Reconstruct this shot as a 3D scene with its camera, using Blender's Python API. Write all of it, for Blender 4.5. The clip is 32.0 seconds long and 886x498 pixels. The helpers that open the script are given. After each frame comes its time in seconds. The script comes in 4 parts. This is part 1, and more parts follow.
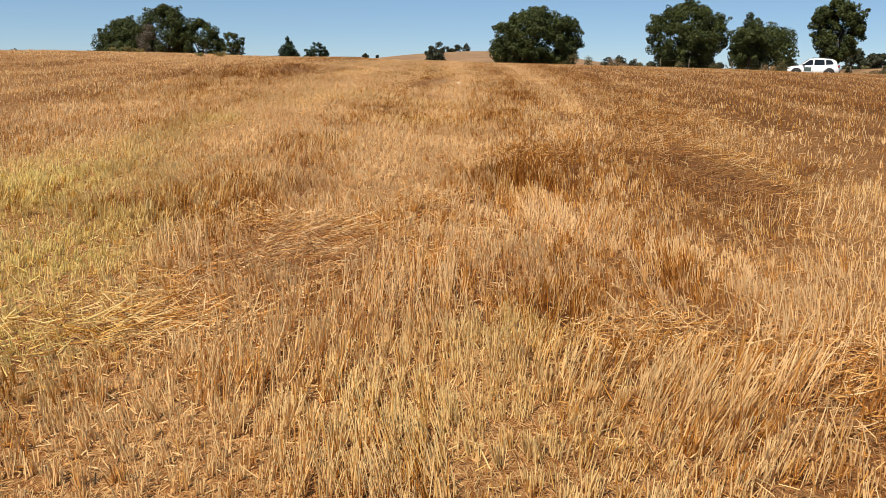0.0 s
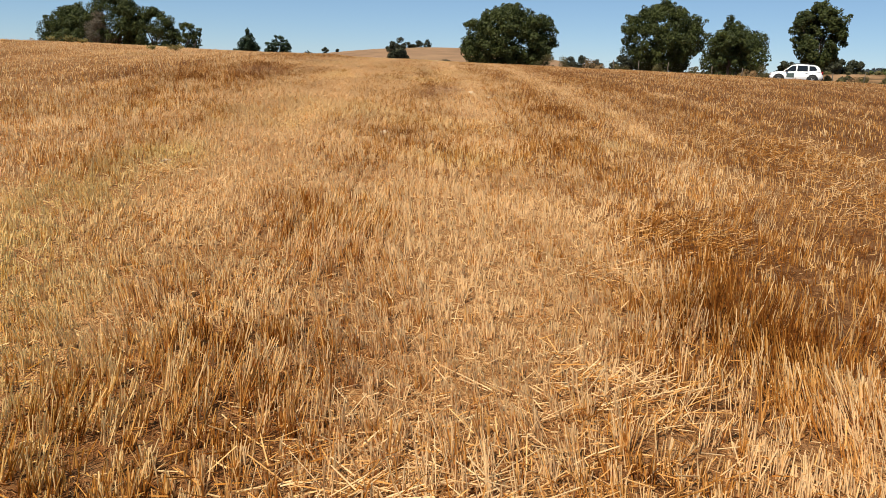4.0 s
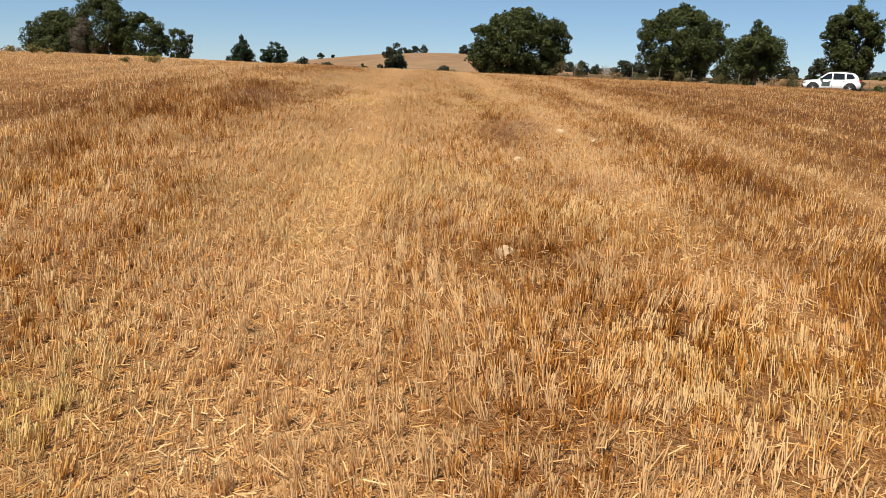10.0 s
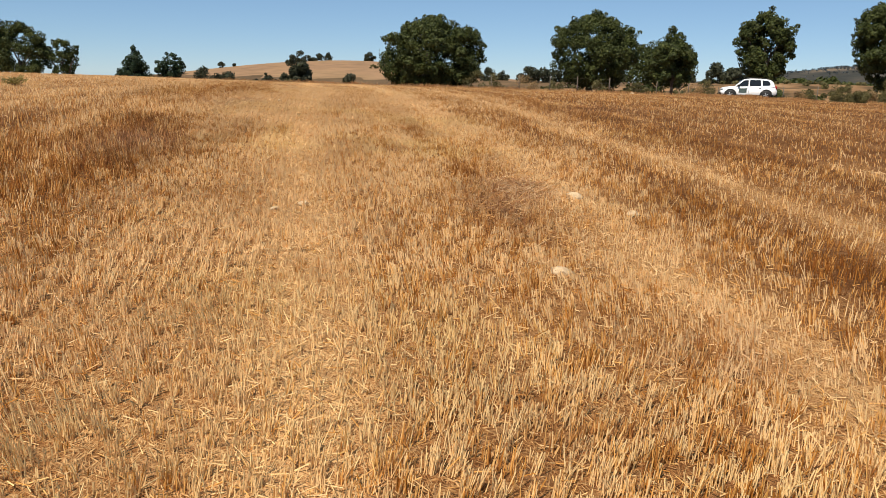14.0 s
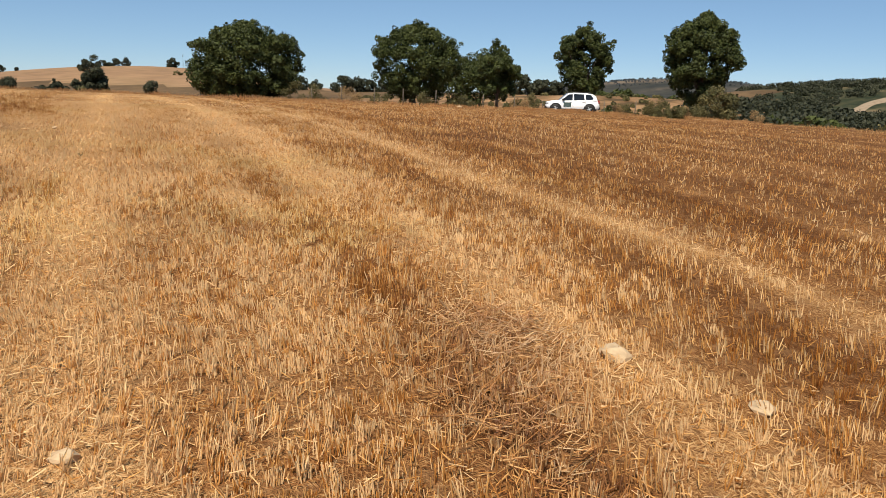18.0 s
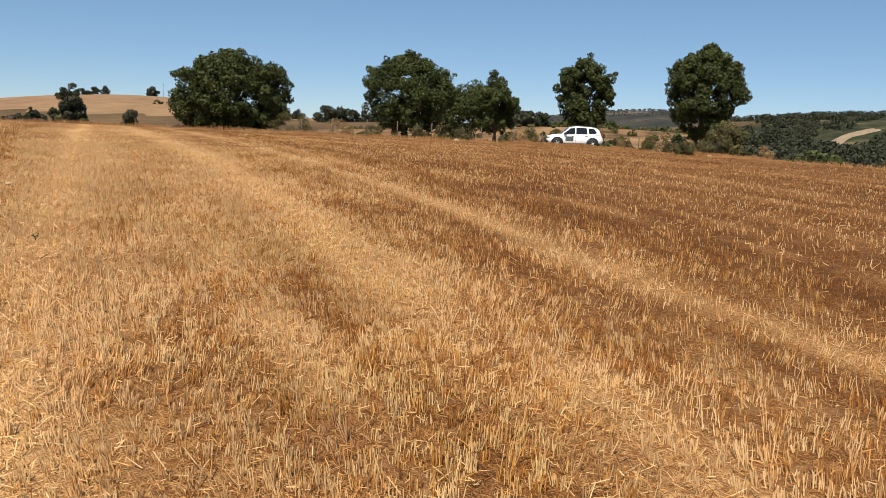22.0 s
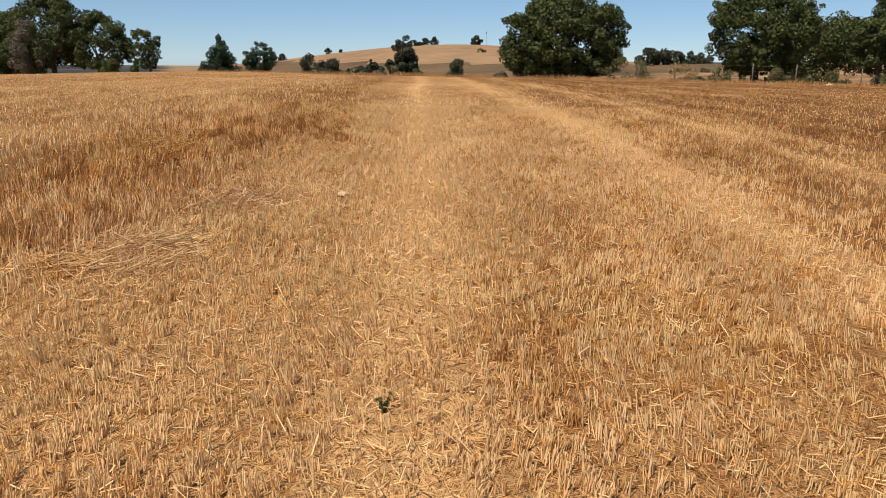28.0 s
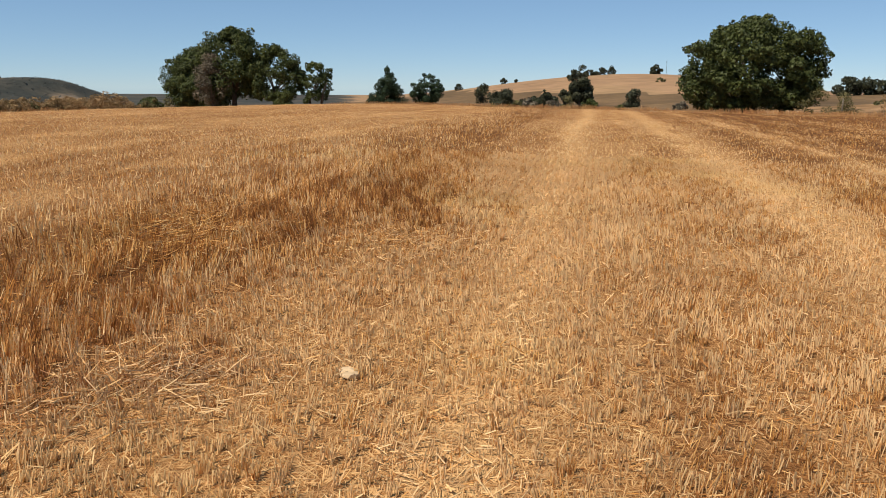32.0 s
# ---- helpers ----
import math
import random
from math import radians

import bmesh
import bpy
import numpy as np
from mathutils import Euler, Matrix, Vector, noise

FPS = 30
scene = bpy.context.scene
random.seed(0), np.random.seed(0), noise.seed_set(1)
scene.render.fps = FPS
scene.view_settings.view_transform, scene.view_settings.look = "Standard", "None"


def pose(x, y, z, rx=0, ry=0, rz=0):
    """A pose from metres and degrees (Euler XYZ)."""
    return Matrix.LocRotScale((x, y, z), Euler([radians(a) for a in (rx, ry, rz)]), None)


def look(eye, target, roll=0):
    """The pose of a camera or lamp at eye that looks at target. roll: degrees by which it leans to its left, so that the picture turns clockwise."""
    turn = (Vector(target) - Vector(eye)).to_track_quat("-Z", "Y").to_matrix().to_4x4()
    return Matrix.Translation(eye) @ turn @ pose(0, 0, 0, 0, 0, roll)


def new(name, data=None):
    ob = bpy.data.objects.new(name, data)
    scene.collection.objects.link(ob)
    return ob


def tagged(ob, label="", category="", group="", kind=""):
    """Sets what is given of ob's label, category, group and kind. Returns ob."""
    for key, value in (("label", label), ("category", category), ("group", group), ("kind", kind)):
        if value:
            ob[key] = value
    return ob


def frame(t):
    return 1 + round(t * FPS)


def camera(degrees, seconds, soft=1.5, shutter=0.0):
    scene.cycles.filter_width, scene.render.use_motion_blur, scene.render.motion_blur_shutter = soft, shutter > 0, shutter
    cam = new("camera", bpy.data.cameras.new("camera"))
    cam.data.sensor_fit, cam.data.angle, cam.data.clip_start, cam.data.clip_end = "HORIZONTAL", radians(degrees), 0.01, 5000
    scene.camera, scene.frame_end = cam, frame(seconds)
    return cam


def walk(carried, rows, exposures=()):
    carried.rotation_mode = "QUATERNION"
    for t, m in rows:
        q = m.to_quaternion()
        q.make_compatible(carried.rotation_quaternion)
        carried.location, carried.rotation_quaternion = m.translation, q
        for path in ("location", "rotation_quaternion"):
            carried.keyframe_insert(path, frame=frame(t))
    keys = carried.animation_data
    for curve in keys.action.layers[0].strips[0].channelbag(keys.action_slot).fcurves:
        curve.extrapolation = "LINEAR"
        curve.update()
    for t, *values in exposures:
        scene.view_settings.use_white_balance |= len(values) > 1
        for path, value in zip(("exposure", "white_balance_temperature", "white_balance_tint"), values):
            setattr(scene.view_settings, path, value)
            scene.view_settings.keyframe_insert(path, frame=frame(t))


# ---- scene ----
cam = camera(57.9, 32.0, soft=0.7)
PATH = [
    (0, (0.258, -0.548, 1.501), (0.232, 1.402, 1.057), 0.8),
    (0.5, (0.107, -0.075, 1.474), (0.042, 1.868, 1.002), 2.3),
    (1, (-0.053, 0.465, 1.478), (-0.171, 2.396, 0.969), 2.3),
    (1.5, (-0.258, 0.891, 1.496), (-0.433, 2.821, 0.999), 1.3),
    (2, (-0.422, 1.317, 1.554), (-0.47, 3.26, 1.08), 2.0),
    (2.5, (-0.506, 1.86, 1.616), (-0.526, 3.808, 1.164), 1.0),
    (4.5, (-0.873, 3.757, 1.662), (-0.746, 5.702, 1.213), 3.3),
    (5, (-0.875, 4.221, 1.665), (-0.716, 6.165, 1.22), 4.3),
    (5.5, (-0.887, 4.751, 1.691), (-0.733, 6.697, 1.256), 3.5),
    (6, (-0.967, 5.251, 1.726), (-0.799, 7.193, 1.276), 4.4),
    (6.5, (-0.962, 5.676, 1.718), (-0.758, 7.613, 1.266), 3.8),
    (7, (-0.975, 6.07, 1.763), (-0.773, 8.01, 1.321), 4.1),
    (7.5, (-1.103, 6.495, 1.794), (-1.019, 8.439, 1.33), 4.6),
    (8, (-1.199, 6.941, 1.811), (-1.244, 8.891, 1.37), 2.9),
    (8.5, (-1.337, 7.396, 1.835), (-1.436, 9.346, 1.401), 2.1),
    (9, (-1.523, 7.851, 1.896), (-1.59, 9.807, 1.483), 2.9),
    (9.5, (-1.623, 8.294, 1.887), (-1.54, 10.247, 1.463), 2.7),
    (10, (-1.829, 8.621, 1.908), (-1.738, 10.57, 1.469), 1.9),
    (10.5, (-1.987, 9.005, 1.971), (-1.878, 10.945, 1.496), 0.9),
    (11, (-1.997, 9.496, 2.017), (-1.832, 11.43, 1.534), -0.6),
    (11.5, (-2.09, 9.923, 2.024), (-1.818, 11.853, 1.576), 0.8),
    (12, (-2.151, 10.377, 2.118), (-1.85, 12.307, 1.689), 0.4),
    (12.5, (-2.163, 10.829, 2.198), (-1.954, 12.791, 1.866), -0.0),
    (13, (-2.183, 11.373, 2.143), (-2.045, 13.338, 1.797), 0.4),
    (13.5, (-2.203, 11.834, 2.134), (-1.996, 13.78, 1.72), 1.7),
    (14, (-2.24, 12.357, 2.223), (-1.929, 14.288, 1.805), 1.2),
    (14.5, (-2.319, 12.837, 2.227), (-1.968, 14.764, 1.821), 1.5),
    (15, (-2.33, 13.308, 2.228), (-1.877, 15.218, 1.842), 2.1),
    (15.5, (-2.352, 13.837, 2.286), (-1.841, 15.733, 1.906), 1.3),
    (17.5, (-2.18, 16.068, 2.444), (-1.416, 17.88, 2.078), 1.8),
    (18, (-2.129, 16.583, 2.446), (-1.381, 18.397, 2.06), 1.8),
    (18.5, (-2.191, 16.961, 2.441), (-1.742, 18.865, 2.025), -0.1),
    (19, (-2.162, 17.4, 2.456), (-1.68, 19.284, 1.988), 0.7),
    (19.5, (-2.095, 17.922, 2.485), (-1.546, 19.787, 2.015), 1.2),
    (20, (-2.148, 18.396, 2.505), (-1.61, 20.259, 2.016), 0.7),
    (20.5, (-2.114, 18.828, 2.512), (-1.493, 20.666, 2.026), 0.8),
    (21, (-2.111, 19.265, 2.562), (-1.472, 21.107, 2.117), -0.1),
    (21.5, (-2.128, 19.727, 2.636), (-1.414, 21.553, 2.24), 1.3),
    (22, (-2.064, 20.173, 2.63), (-1.267, 21.98, 2.317), 2.1),
    (22.5, (-2.025, 20.68, 2.581), (-1.316, 22.525, 2.274), 1.9),
    (23, (-2.012, 21.12, 2.641), (-1.334, 22.975, 2.324), 2.5),
    (23.5, (-1.932, 21.628, 2.665), (-1.357, 23.518, 2.355), 2.4),
    (24, (-2.04, 21.966, 2.658), (-1.803, 23.925, 2.336), 1.5),
    (24.5, (-2.03, 22.401, 2.659), (-1.75, 24.338, 2.245), 1.7),
    (26.5, (-2.536, 24.094, 2.77), (-1.796, 25.919, 2.428), 2.4),
    (27, (-2.593, 24.531, 2.766), (-2.036, 26.42, 2.418), 0.5),
    (27.5, (-2.493, 25.012, 2.696), (-2.065, 26.915, 2.253), -0.1),
    (28, (-2.411, 25.333, 2.758), (-2.355, 27.278, 2.297), 0.3),
    (28.5, (-2.299, 25.765, 2.801), (-2.347, 27.71, 2.34), 2.7),
    (29, (-2.161, 26.154, 2.809), (-2.403, 28.083, 2.338), 2.0),
    (29.5, (-2.168, 26.519, 2.805), (-2.791, 28.356, 2.318), 0.3),
    (30, (-2.167, 27.003, 2.828), (-2.84, 28.817, 2.32), 0.2),
    (30.5, (-2.11, 27.465, 2.828), (-2.789, 29.271, 2.303), -0.4),
    (31, (-2.168, 27.868, 2.841), (-2.883, 29.664, 2.327), -0.4),
    (31.5, (-2.13, 28.304, 2.897), (-2.579, 30.189, 2.399), 0.8),
    (32, (-1.987, 28.747, 2.94), (-2.349, 30.674, 2.546), 0.2),
]
walk(cam, [(t, look(eye, target, roll)) for t, eye, target, roll in PATH])

# ---- sky and sun ----
SUN_EL, SUN_AZ = 55.0, 220.0          # degrees; azimuth from +y towards +x
world = bpy.data.worlds.new("sky")
scene.world = world
world.use_nodes = True
wn = world.node_tree.nodes
wl = world.node_tree.links
sky = wn.new("ShaderNodeTexSky")
sky.sky_type = "NISHITA"
sky.sun_disc = False
sky.sun_elevation = radians(SUN_EL)
sky.sun_rotation = radians(SUN_AZ)
sky.altitude = 1200
sky.air_density, sky.dust_density, sky.ozone_density = 0.7, 0.0, 4.0
wn["Background"].inputs[1].default_value = 0.084
scene.view_settings.exposure = 0.32
hazy = wn.new("ShaderNodeMix")                         # thin summer haze evens the sky's blue
hazy.data_type = "RGBA"
hazy.inputs[0].default_value = 0.42
hazy.inputs[7].default_value = (2.15, 3.85, 5.6, 1)
wl.new(sky.outputs[0], hazy.inputs[6])
wl.new(hazy.outputs[2], wn["Background"].inputs[0])
sun = new("sun", bpy.data.lights.new("sun", "SUN"))
sun.data.energy, sun.data.angle, sun.data.color = 5.0, radians(0.53), (1.0, 0.91, 0.78)
az, el = radians(SUN_AZ), radians(SUN_EL)
sun.matrix_world = look((math.sin(az) * math.cos(el) * 50, math.cos(az) * math.cos(el) * 50, math.sin(el) * 50), (0, 0, 0))


# ---- numeric helpers ----
TABLE = np.random.RandomState(7).rand(256, 256)


def vnoise(x, y, sx, sy=None, off=0):
    """Smooth value noise, 0 to 1, with cells of sx by sy metres."""
    u, v = np.asarray(x) / sx + 17.3 * off, np.asarray(y) / (sy or sx) + 5.7 * off
    i, j = np.floor(u).astype(int), np.floor(v).astype(int)
    a, b = u - i, v - j
    a, b = a * a * (3 - 2 * a), b * b * (3 - 2 * b)
    g = lambda p, q: TABLE[p % 256, q % 256]
    return (g(i, j) * (1 - a) + g(i + 1, j) * a) * (1 - b) + (g(i, j + 1) * (1 - a) + g(i + 1, j + 1) * a) * b


def smooth(a, b, v):
    u = np.clip((np.asarray(v, float) - a) / (b - a), 0, 1)
    return u * u * (3 - 2 * u)


PY = [-400, -60, -10, 0, 10, 20, 30, 36, 42, 50, 60, 75, 90, 120, 180, 260, 320, 6000]
PZ = [-16, -3.4, -0.66, 0, 0.584, 1.076, 1.476, 1.65, 1.73, 1.74, 1.70, 1.58, 1.42, 0.2, -3.6, -7.1, -8.0, -11]
SX = [-6000, -400, -80, -40, -26, -18, -8, 0, 12, 30, 45, 80, 150, 400, 6000]
SZ = [-14, -13, -3.0, -0.35, 0.2, 0.33, 0.10, 0, -0.15, -0.47, -1.1, -4, -8.5, -12, -14]


def eased(v, xs, zs):
    """Piecewise curve with softened corners."""
    return (np.interp(v - 2.5, xs, zs) + np.interp(v + 2.5, xs, zs) + 2 * np.interp(v, xs, zs)) / 4


HILLS = [  # x, y, rise, spread across, spread along
    (35, 560, 18.8, 76, 140), (-75, 560, 5.5, 60, 120), (95, 340, 4.0, 90, 80), (172, 250, 11.5, 75, 75), (98, 150, 6, 45, 45), (925, 1200, 46, 170, 260), *[(-2 + 620 * math.sin(radians(a)), 20 + 620 * math.cos(radians(a)), up, 85, 85) for a, up in ((43, 11), (50, 10.3), (57, 10.8), (64, 10), (71, 10))],
    (-1552, 1989, 47, 92, 120), (-1450, 2065, 30, 60, 100), (-1800, 1764, 56, 170, 170), (-2600, 1500, 40, 500, 500), (-160, 1300, 10, 260, 250), (500, 1900, 8, 500, 250)]


def height(x, y):
    """The land's height over the plan."""
    x, y = np.asarray(x, float), np.asarray(y, float)
    z = eased(y, PY, PZ) + eased(x, SX, SZ) / (1 + (np.clip(y - 110, 0, None) / 160) ** 2)
    for hx, hy, up, a, b in HILLS:
        z = z + up * np.exp(-0.5 * (((x - hx) / a) ** 2 + ((y - hy) / b) ** 2)) * smooth(100, 200, np.hypot(x, y))
    turn = np.degrees(np.arctan2(x + 2, y - 20))          # the land falls away beyond the copse
    z = z - 27 * smooth(-9, -15, turn) * smooth(-160, -120, turn) * smooth(400, 2000, np.hypot(x, y))
    near = smooth(120, 60, np.hypot(x, y - 30))
    z = z + near * ((vnoise(x, y, 2.2, 3.5, 1) - 0.5) * 0.05 + (vnoise(x, y, 0.5, 0.9, 2) - 0.5) * 0.025)
    return z


def height1(x, y):
    return float(height(np.array([x]), np.array([y]))[0])


EDGE_X = [-400, -60, -27, -16, 4, 14, 25, 29.5, 34.5, 38, 52, 80, 140, 400]
EDGE_Y = [130, 112, 96.5, 94.5, 84, 82.5, 76.5, 73.0, 70.2, 63.5, 52, 30, -10, -200]


def in_field(x, y):
    """How many metres a place lies inside the stubble field (below 0: outside)."""
    return np.minimum(np.interp(x, EDGE_X, EDGE_Y) - y, x + 31 + np.clip((y - 40) * 0.18, 0, 12))


# patches of the stubble: x, y, half widths, strength
BROWN_LOW = [
    (0.8, 3.6, 0.24, 0.4, 0.5), (1.7, 4.4, 0.18, 0.43, 0.5), (-2, 5.6, 0.66, 0.66, 0.25), (1.1, 8, 0.6, 1.11, 0.28), (-0.1, 5.7, 0.18, 0.4, 0.3), (-1.5, 9.3, 0.41, 0.88, 0.25),
    (1, 2.8, 0.22, 0.15, 0.3), (-1.3, 8.6, 0.37, 0.89, 0.25), (0.8, 7.2, 0.38, 0.65, 0.35), (-1.6, 6.5, 0.29, 0.34, 0.3), (0.8, 6.3, 0.22, 0.25, 0.25), (0.2, 7, 0.18, 0.35, 0.15),
    (2.9, 7.6, 0.8, 2.2, 0.4), (2.5, 9.4, 1.1, 2.5, 0.3), (-2.3, 7.6, 0.6, 0.9, 0.3),
    (1.0, 6.8, 0.5, 0.5, 0.3)]
BROWN_MIDDLE = [
    (0.7, 11.4, 0.47, 1.49, 0.3), (-1.1, 13, 0.57, 1.65, 0.25), (3, 12.5, 0.54, 1.58, 0.3), (-1.2, 11.9, 0.4, 1.28, 0.22), (-1.2, 14.1, 0.49, 1.06, 0.2), (0.5, 14.6, 0.63, 0.83, 0.2),
    (0.9, 13, 0.26, 0.9, 0.3), (-3.4, 13.1, 0.17, 0.38, 0.2), (-1.8, 10.7, 0.13, 0.29, 0.15), (-0.7, 19.9, 0.35, 2.23, 0.25), (1.6, 17.7, 0.45, 0.86, 0.22), (-3.3, 14.8, 0.15, 0.23, 0.3),
    (-1, 14.2, 0.42, 0.64, 0.2), (-0.2, 14.1, 0.24, 0.4, 0.2), (1.6, 16.1, 0.57, 0.7, 0.2), (-0, 15.9, 0.21, 0.27, 0.3), (-0.7, 18.5, 0.24, 0.77, 0.3),
    (0.0, 12.2, 0.9, 0.9, 0.45)]
BROWN_UPPER = [
    (-0.6, 20.8, 0.4, 1.44, 0.25), (2.8, 20.6, 1.39, 1.59, 0.2), (-4.7, 24, 0.71, 2.25, 0.15), (-0.6, 22, 0.46, 0.75, 0.2), (3.7, 25.7, 1.28, 1.96, 0.2), (0.1, 23.1, 0.18, 0.25, 0.35),
    (-0.5, 24.1, 0.67, 0.75, 0.12), (-1.1, 23.4, 0.12, 0.15, 0.45), (-0, 22.9, 0.16, 0.15, 0.4), (2.3, 23.8, 0.51, 0.81, 0.15), (0.1, 22.2, 0.29, 0.21, 0.15),
    (0.5, 24.6, 0.5, 0.8, 0.45)]
BROWN_TOP = [
    (5, 32.6, 0.52, 0.68, 0.5), (9.4, 32.9, 0.49, 0.68, 0.4), (4.4, 27.1, 1.29, 1.7, 0.2), (5, 32.6, 0.54, 0.57, 0.5), (4.6, 33.2, 0.54, 0.61, 0.45), (5.5, 37.8, 0.69, 0.82, 0.4),
    (1.2, 29.5, 0.97, 1.09, 0.2), (3.9, 30.1, 0.88, 1.19, 0.2), (-5, 30.8, 0.42, 0.54, 0.25), (-4, 36.5, 0.56, 1.39, 0.25), (-0.3, 31, 0.37, 0.9, 0.12), (-3.7, 31.7, 0.47, 0.38, 0.25),
    (-3.9, 37, 0.39, 1.17, 0.25), (-4.5, 30, 0.39, 0.37, 0.2), (-3.5, 30.7, 0.14, 0.23, 0.3), (-5, 38, 1.19, 2.05, 0.18), (-3.8, 36.6, 0.27, 0.86, 0.2), (-4.7, 32.2, 0.25, 0.43, 0.2),
    (-6.2, 27, 1.9, 7, 0.16)]
PALE_LOW = [
    (-2.7, 6.8, 0.82, 0.84, 0.25), (-0.5, 7.6, 0.59, 1.45, 0.22), (1, 5.8, 0.17, 0.6, 0.35), (0.5, 2.9, 0.29, 0.21, 0.28), (1.7, 7.2, 0.14, 0.77, 0.3), (2.6, 8.1, 0.14, 0.73, 0.25),
    (-1.4, 10, 0.25, 0.55, 0.25), (-0.6, 8.9, 0.41, 1.26, 0.12), (0.3, 9.4, 0.26, 0.7, 0.2), (-0.3, 7.3, 0.36, 0.49, 0.15), (0.8, 10.7, 0.22, 0.77, 0.22), (-1.4, 6.2, 0.12, 0.16, 0.25),
    (-0.8, 8.2, 0.6, 1.0, 0.22), (0.1, 2.6, 0.6, 0.6, 0.35),
    (-0.1, 2.4, 0.7, 0.7, 0.3),
    (-1.3, 10.5, 0.8, 0.6, 0.2)]
PALE_MIDDLE = [
    (-2.2, 17.1, 0.73, 2.89, 0.25), (-2.6, 11.1, 0.56, 1.77, 0.22), (1.9, 11.8, 0.26, 1.26, 0.22), (-2.8, 11.1, 0.31, 0.35, 0.12), (-2.4, 15.6, 0.32, 0.97, 0.12), (-0.5, 11.7, 0.17, 0.34, 0.2),
    (-0.6, 17.6, 0.22, 0.57, 0.2), (-2.5, 13.7, 0.12, 0.29, 0.15), (1.1, 16.8, 0.65, 0.88, 0.12), (1.4, 24.4, 0.2, 1.09, 0.25), (-0, 19.8, 0.26, 0.26, 0.15), (1.1, 24.5, 0.28, 1.45, 0.15),
    (1.5, 24.2, 0.15, 1.1, 0.15), (-2.4, 25.6, 0.14, 2.39, 0.12), (-1.5, 23.2, 0.22, 0.15, 0.3),
    (-0.7, 20.6, 0.35, 0.6, 0.2),
    (-3.2, 16.3, 0.8, 1.0, 0.18)]
PALE_UPPER = [
    (0.4, 26.1, 0.34, 0.81, 0.15), (0.5, 30.6, 0.32, 1.41, 0.15), (-0, 32.7, 0.59, 1.02, 0.18), (0.6, 28.3, 0.36, 0.25, 0.15), (1.8, 31.3, 0.5, 0.44, 0.2), (-2.9, 29.6, 0.26, 0.39, 0.12),
    (-3, 30.8, 0.24, 0.39, 0.12), (-4.5, 33.1, 0.23, 0.43, 0.15), (-4.1, 31.6, 0.43, 0.29, 0.15), (-2.1, 42.4, 0.33, 6, 0.12), (-2.5, 51.9, 0.39, 6, 0.15), (-3.6, 35, 0.31, 0.6, 0.12),
    (9.5, 31, 2.6, 4.5, 0.14),
    (-1.8, 27.3, 0.5, 0.8, 0.15), (-1.2, 25.2, 0.4, 0.7, 0.12),
    (-3.6, 28.6, 1.0, 1.2, 0.3), (-4.2, 32.0, 0.9, 1.0, 0.22), (-1.2, 24.0, 0.8, 0.9, 0.25),
    (-1.0, 22.0, 0.6, 0.7, 0.25)]
MATTED = [
    (-0.6, 4.7, 0.9, 0.85, 1), (-1.2, 3.2, 0.54, 0.42, 0.9), (3.1, 8.2, 0.52, 2.15, 1), (1.1, 3.3, 0.28, 0.41, 0.4), (-0, 6.3, 0.32, 0.25, 0.6), (0.4, 7.6, 0.26, 0.58, 0.5),
    (1.2, 8.9, 0.46, 0.47, 0.7), (-3, 10.4, 0.23, 0.31, 0.5), (-0.1, 20.5, 0.29, 0.54, 0.55), (-0.6, 19.4, 0.24, 0.96, 0.6), (-4.2, 30.5, 0.3, 0.26, 0.9), (-4.5, 29.9, 0.43, 0.3, 0.8),
    (-3.9, 31.9, 0.42, 0.33, 0.5), (-3.6, 35, 0.4, 0.49, 0.5), (-5.2, 34.6, 0.49, 0.51, 0.5), (3.9, 13.2, 0.94, 2.04, 0.6), (2.2, 2.9, 0.8, 0.5, 0.8),
    (-5.6, 35.5, 0.8, 1.3, 0.6)]
WEATHERED = [
    (-0.8, 4.4, 0.5, 0.45, 0.6), (2.9, 7.5, 0.42, 1.47, 0.6), (-0.1, 20.5, 0.3, 0.6, 0.5), (-0.2, 20.4, 0.24, 0.85, 0.5), (-0.6, 19.4, 0.24, 0.96, 0.7), (0, 15.9, 0.26, 0.38, 0.7),
    (2, 17, 0.22, 0.33, 0.5), (-1.1, 23.4, 0.12, 0.15, 0.9), (-0, 22.9, 0.21, 0.15, 0.6), (5.4, 32.5, 1.36, 1.41, 0.4), (-1.3, 15.4, 0.65, 0.4, 0.4), (-3.9, 31.8, 0.42, 0.51, 0.6),
    (-4.2, 30.2, 0.41, 0.4, 0.4), (-4.5, 30.6, 0.43, 0.48, 0.5), (-4.5, 23.4, 0.57, 1.26, 0.6), (-2.2, 6.9, 0.12, 0.28, 0.5), (-1, 6.5, 0.12, 0.22, 0.4)]
UNRIPE = [
    (-3.6, 6.7, 0.65, 1.24, 0.8), (-2.1, 4.1, 0.39, 0.94, 0.8), (-1.6, 2.9, 0.37, 0.41, 0.8), (0.5, 3.1, 0.35, 0.24, 0.45), (-3.4, 9.8, 0.41, 1.74, 0.6),
    (-3.1, 11.2, 0.36, 0.41, 0.45), (-3.3, 14.1, 0.2, 0.42, 0.35), (-2.5, 13.7, 0.17, 0.35, 0.4), (-2.8, 25.6, 0.31, 1.43, 0.6), (-3.3, 29.3, 0.13, 0.15, 0.7),
    (-2.5, 32.6, 0.17, 0.41, 0.45), (-3.4, 28.1, 0.21, 0.15, 0.4), (-2.9, 23.2, 0.33, 1.32, 0.4),
    (0.3, 2.2, 0.9, 0.8, 0.5), (-3.2, 5.2, 1.0, 1.4, 0.4)]


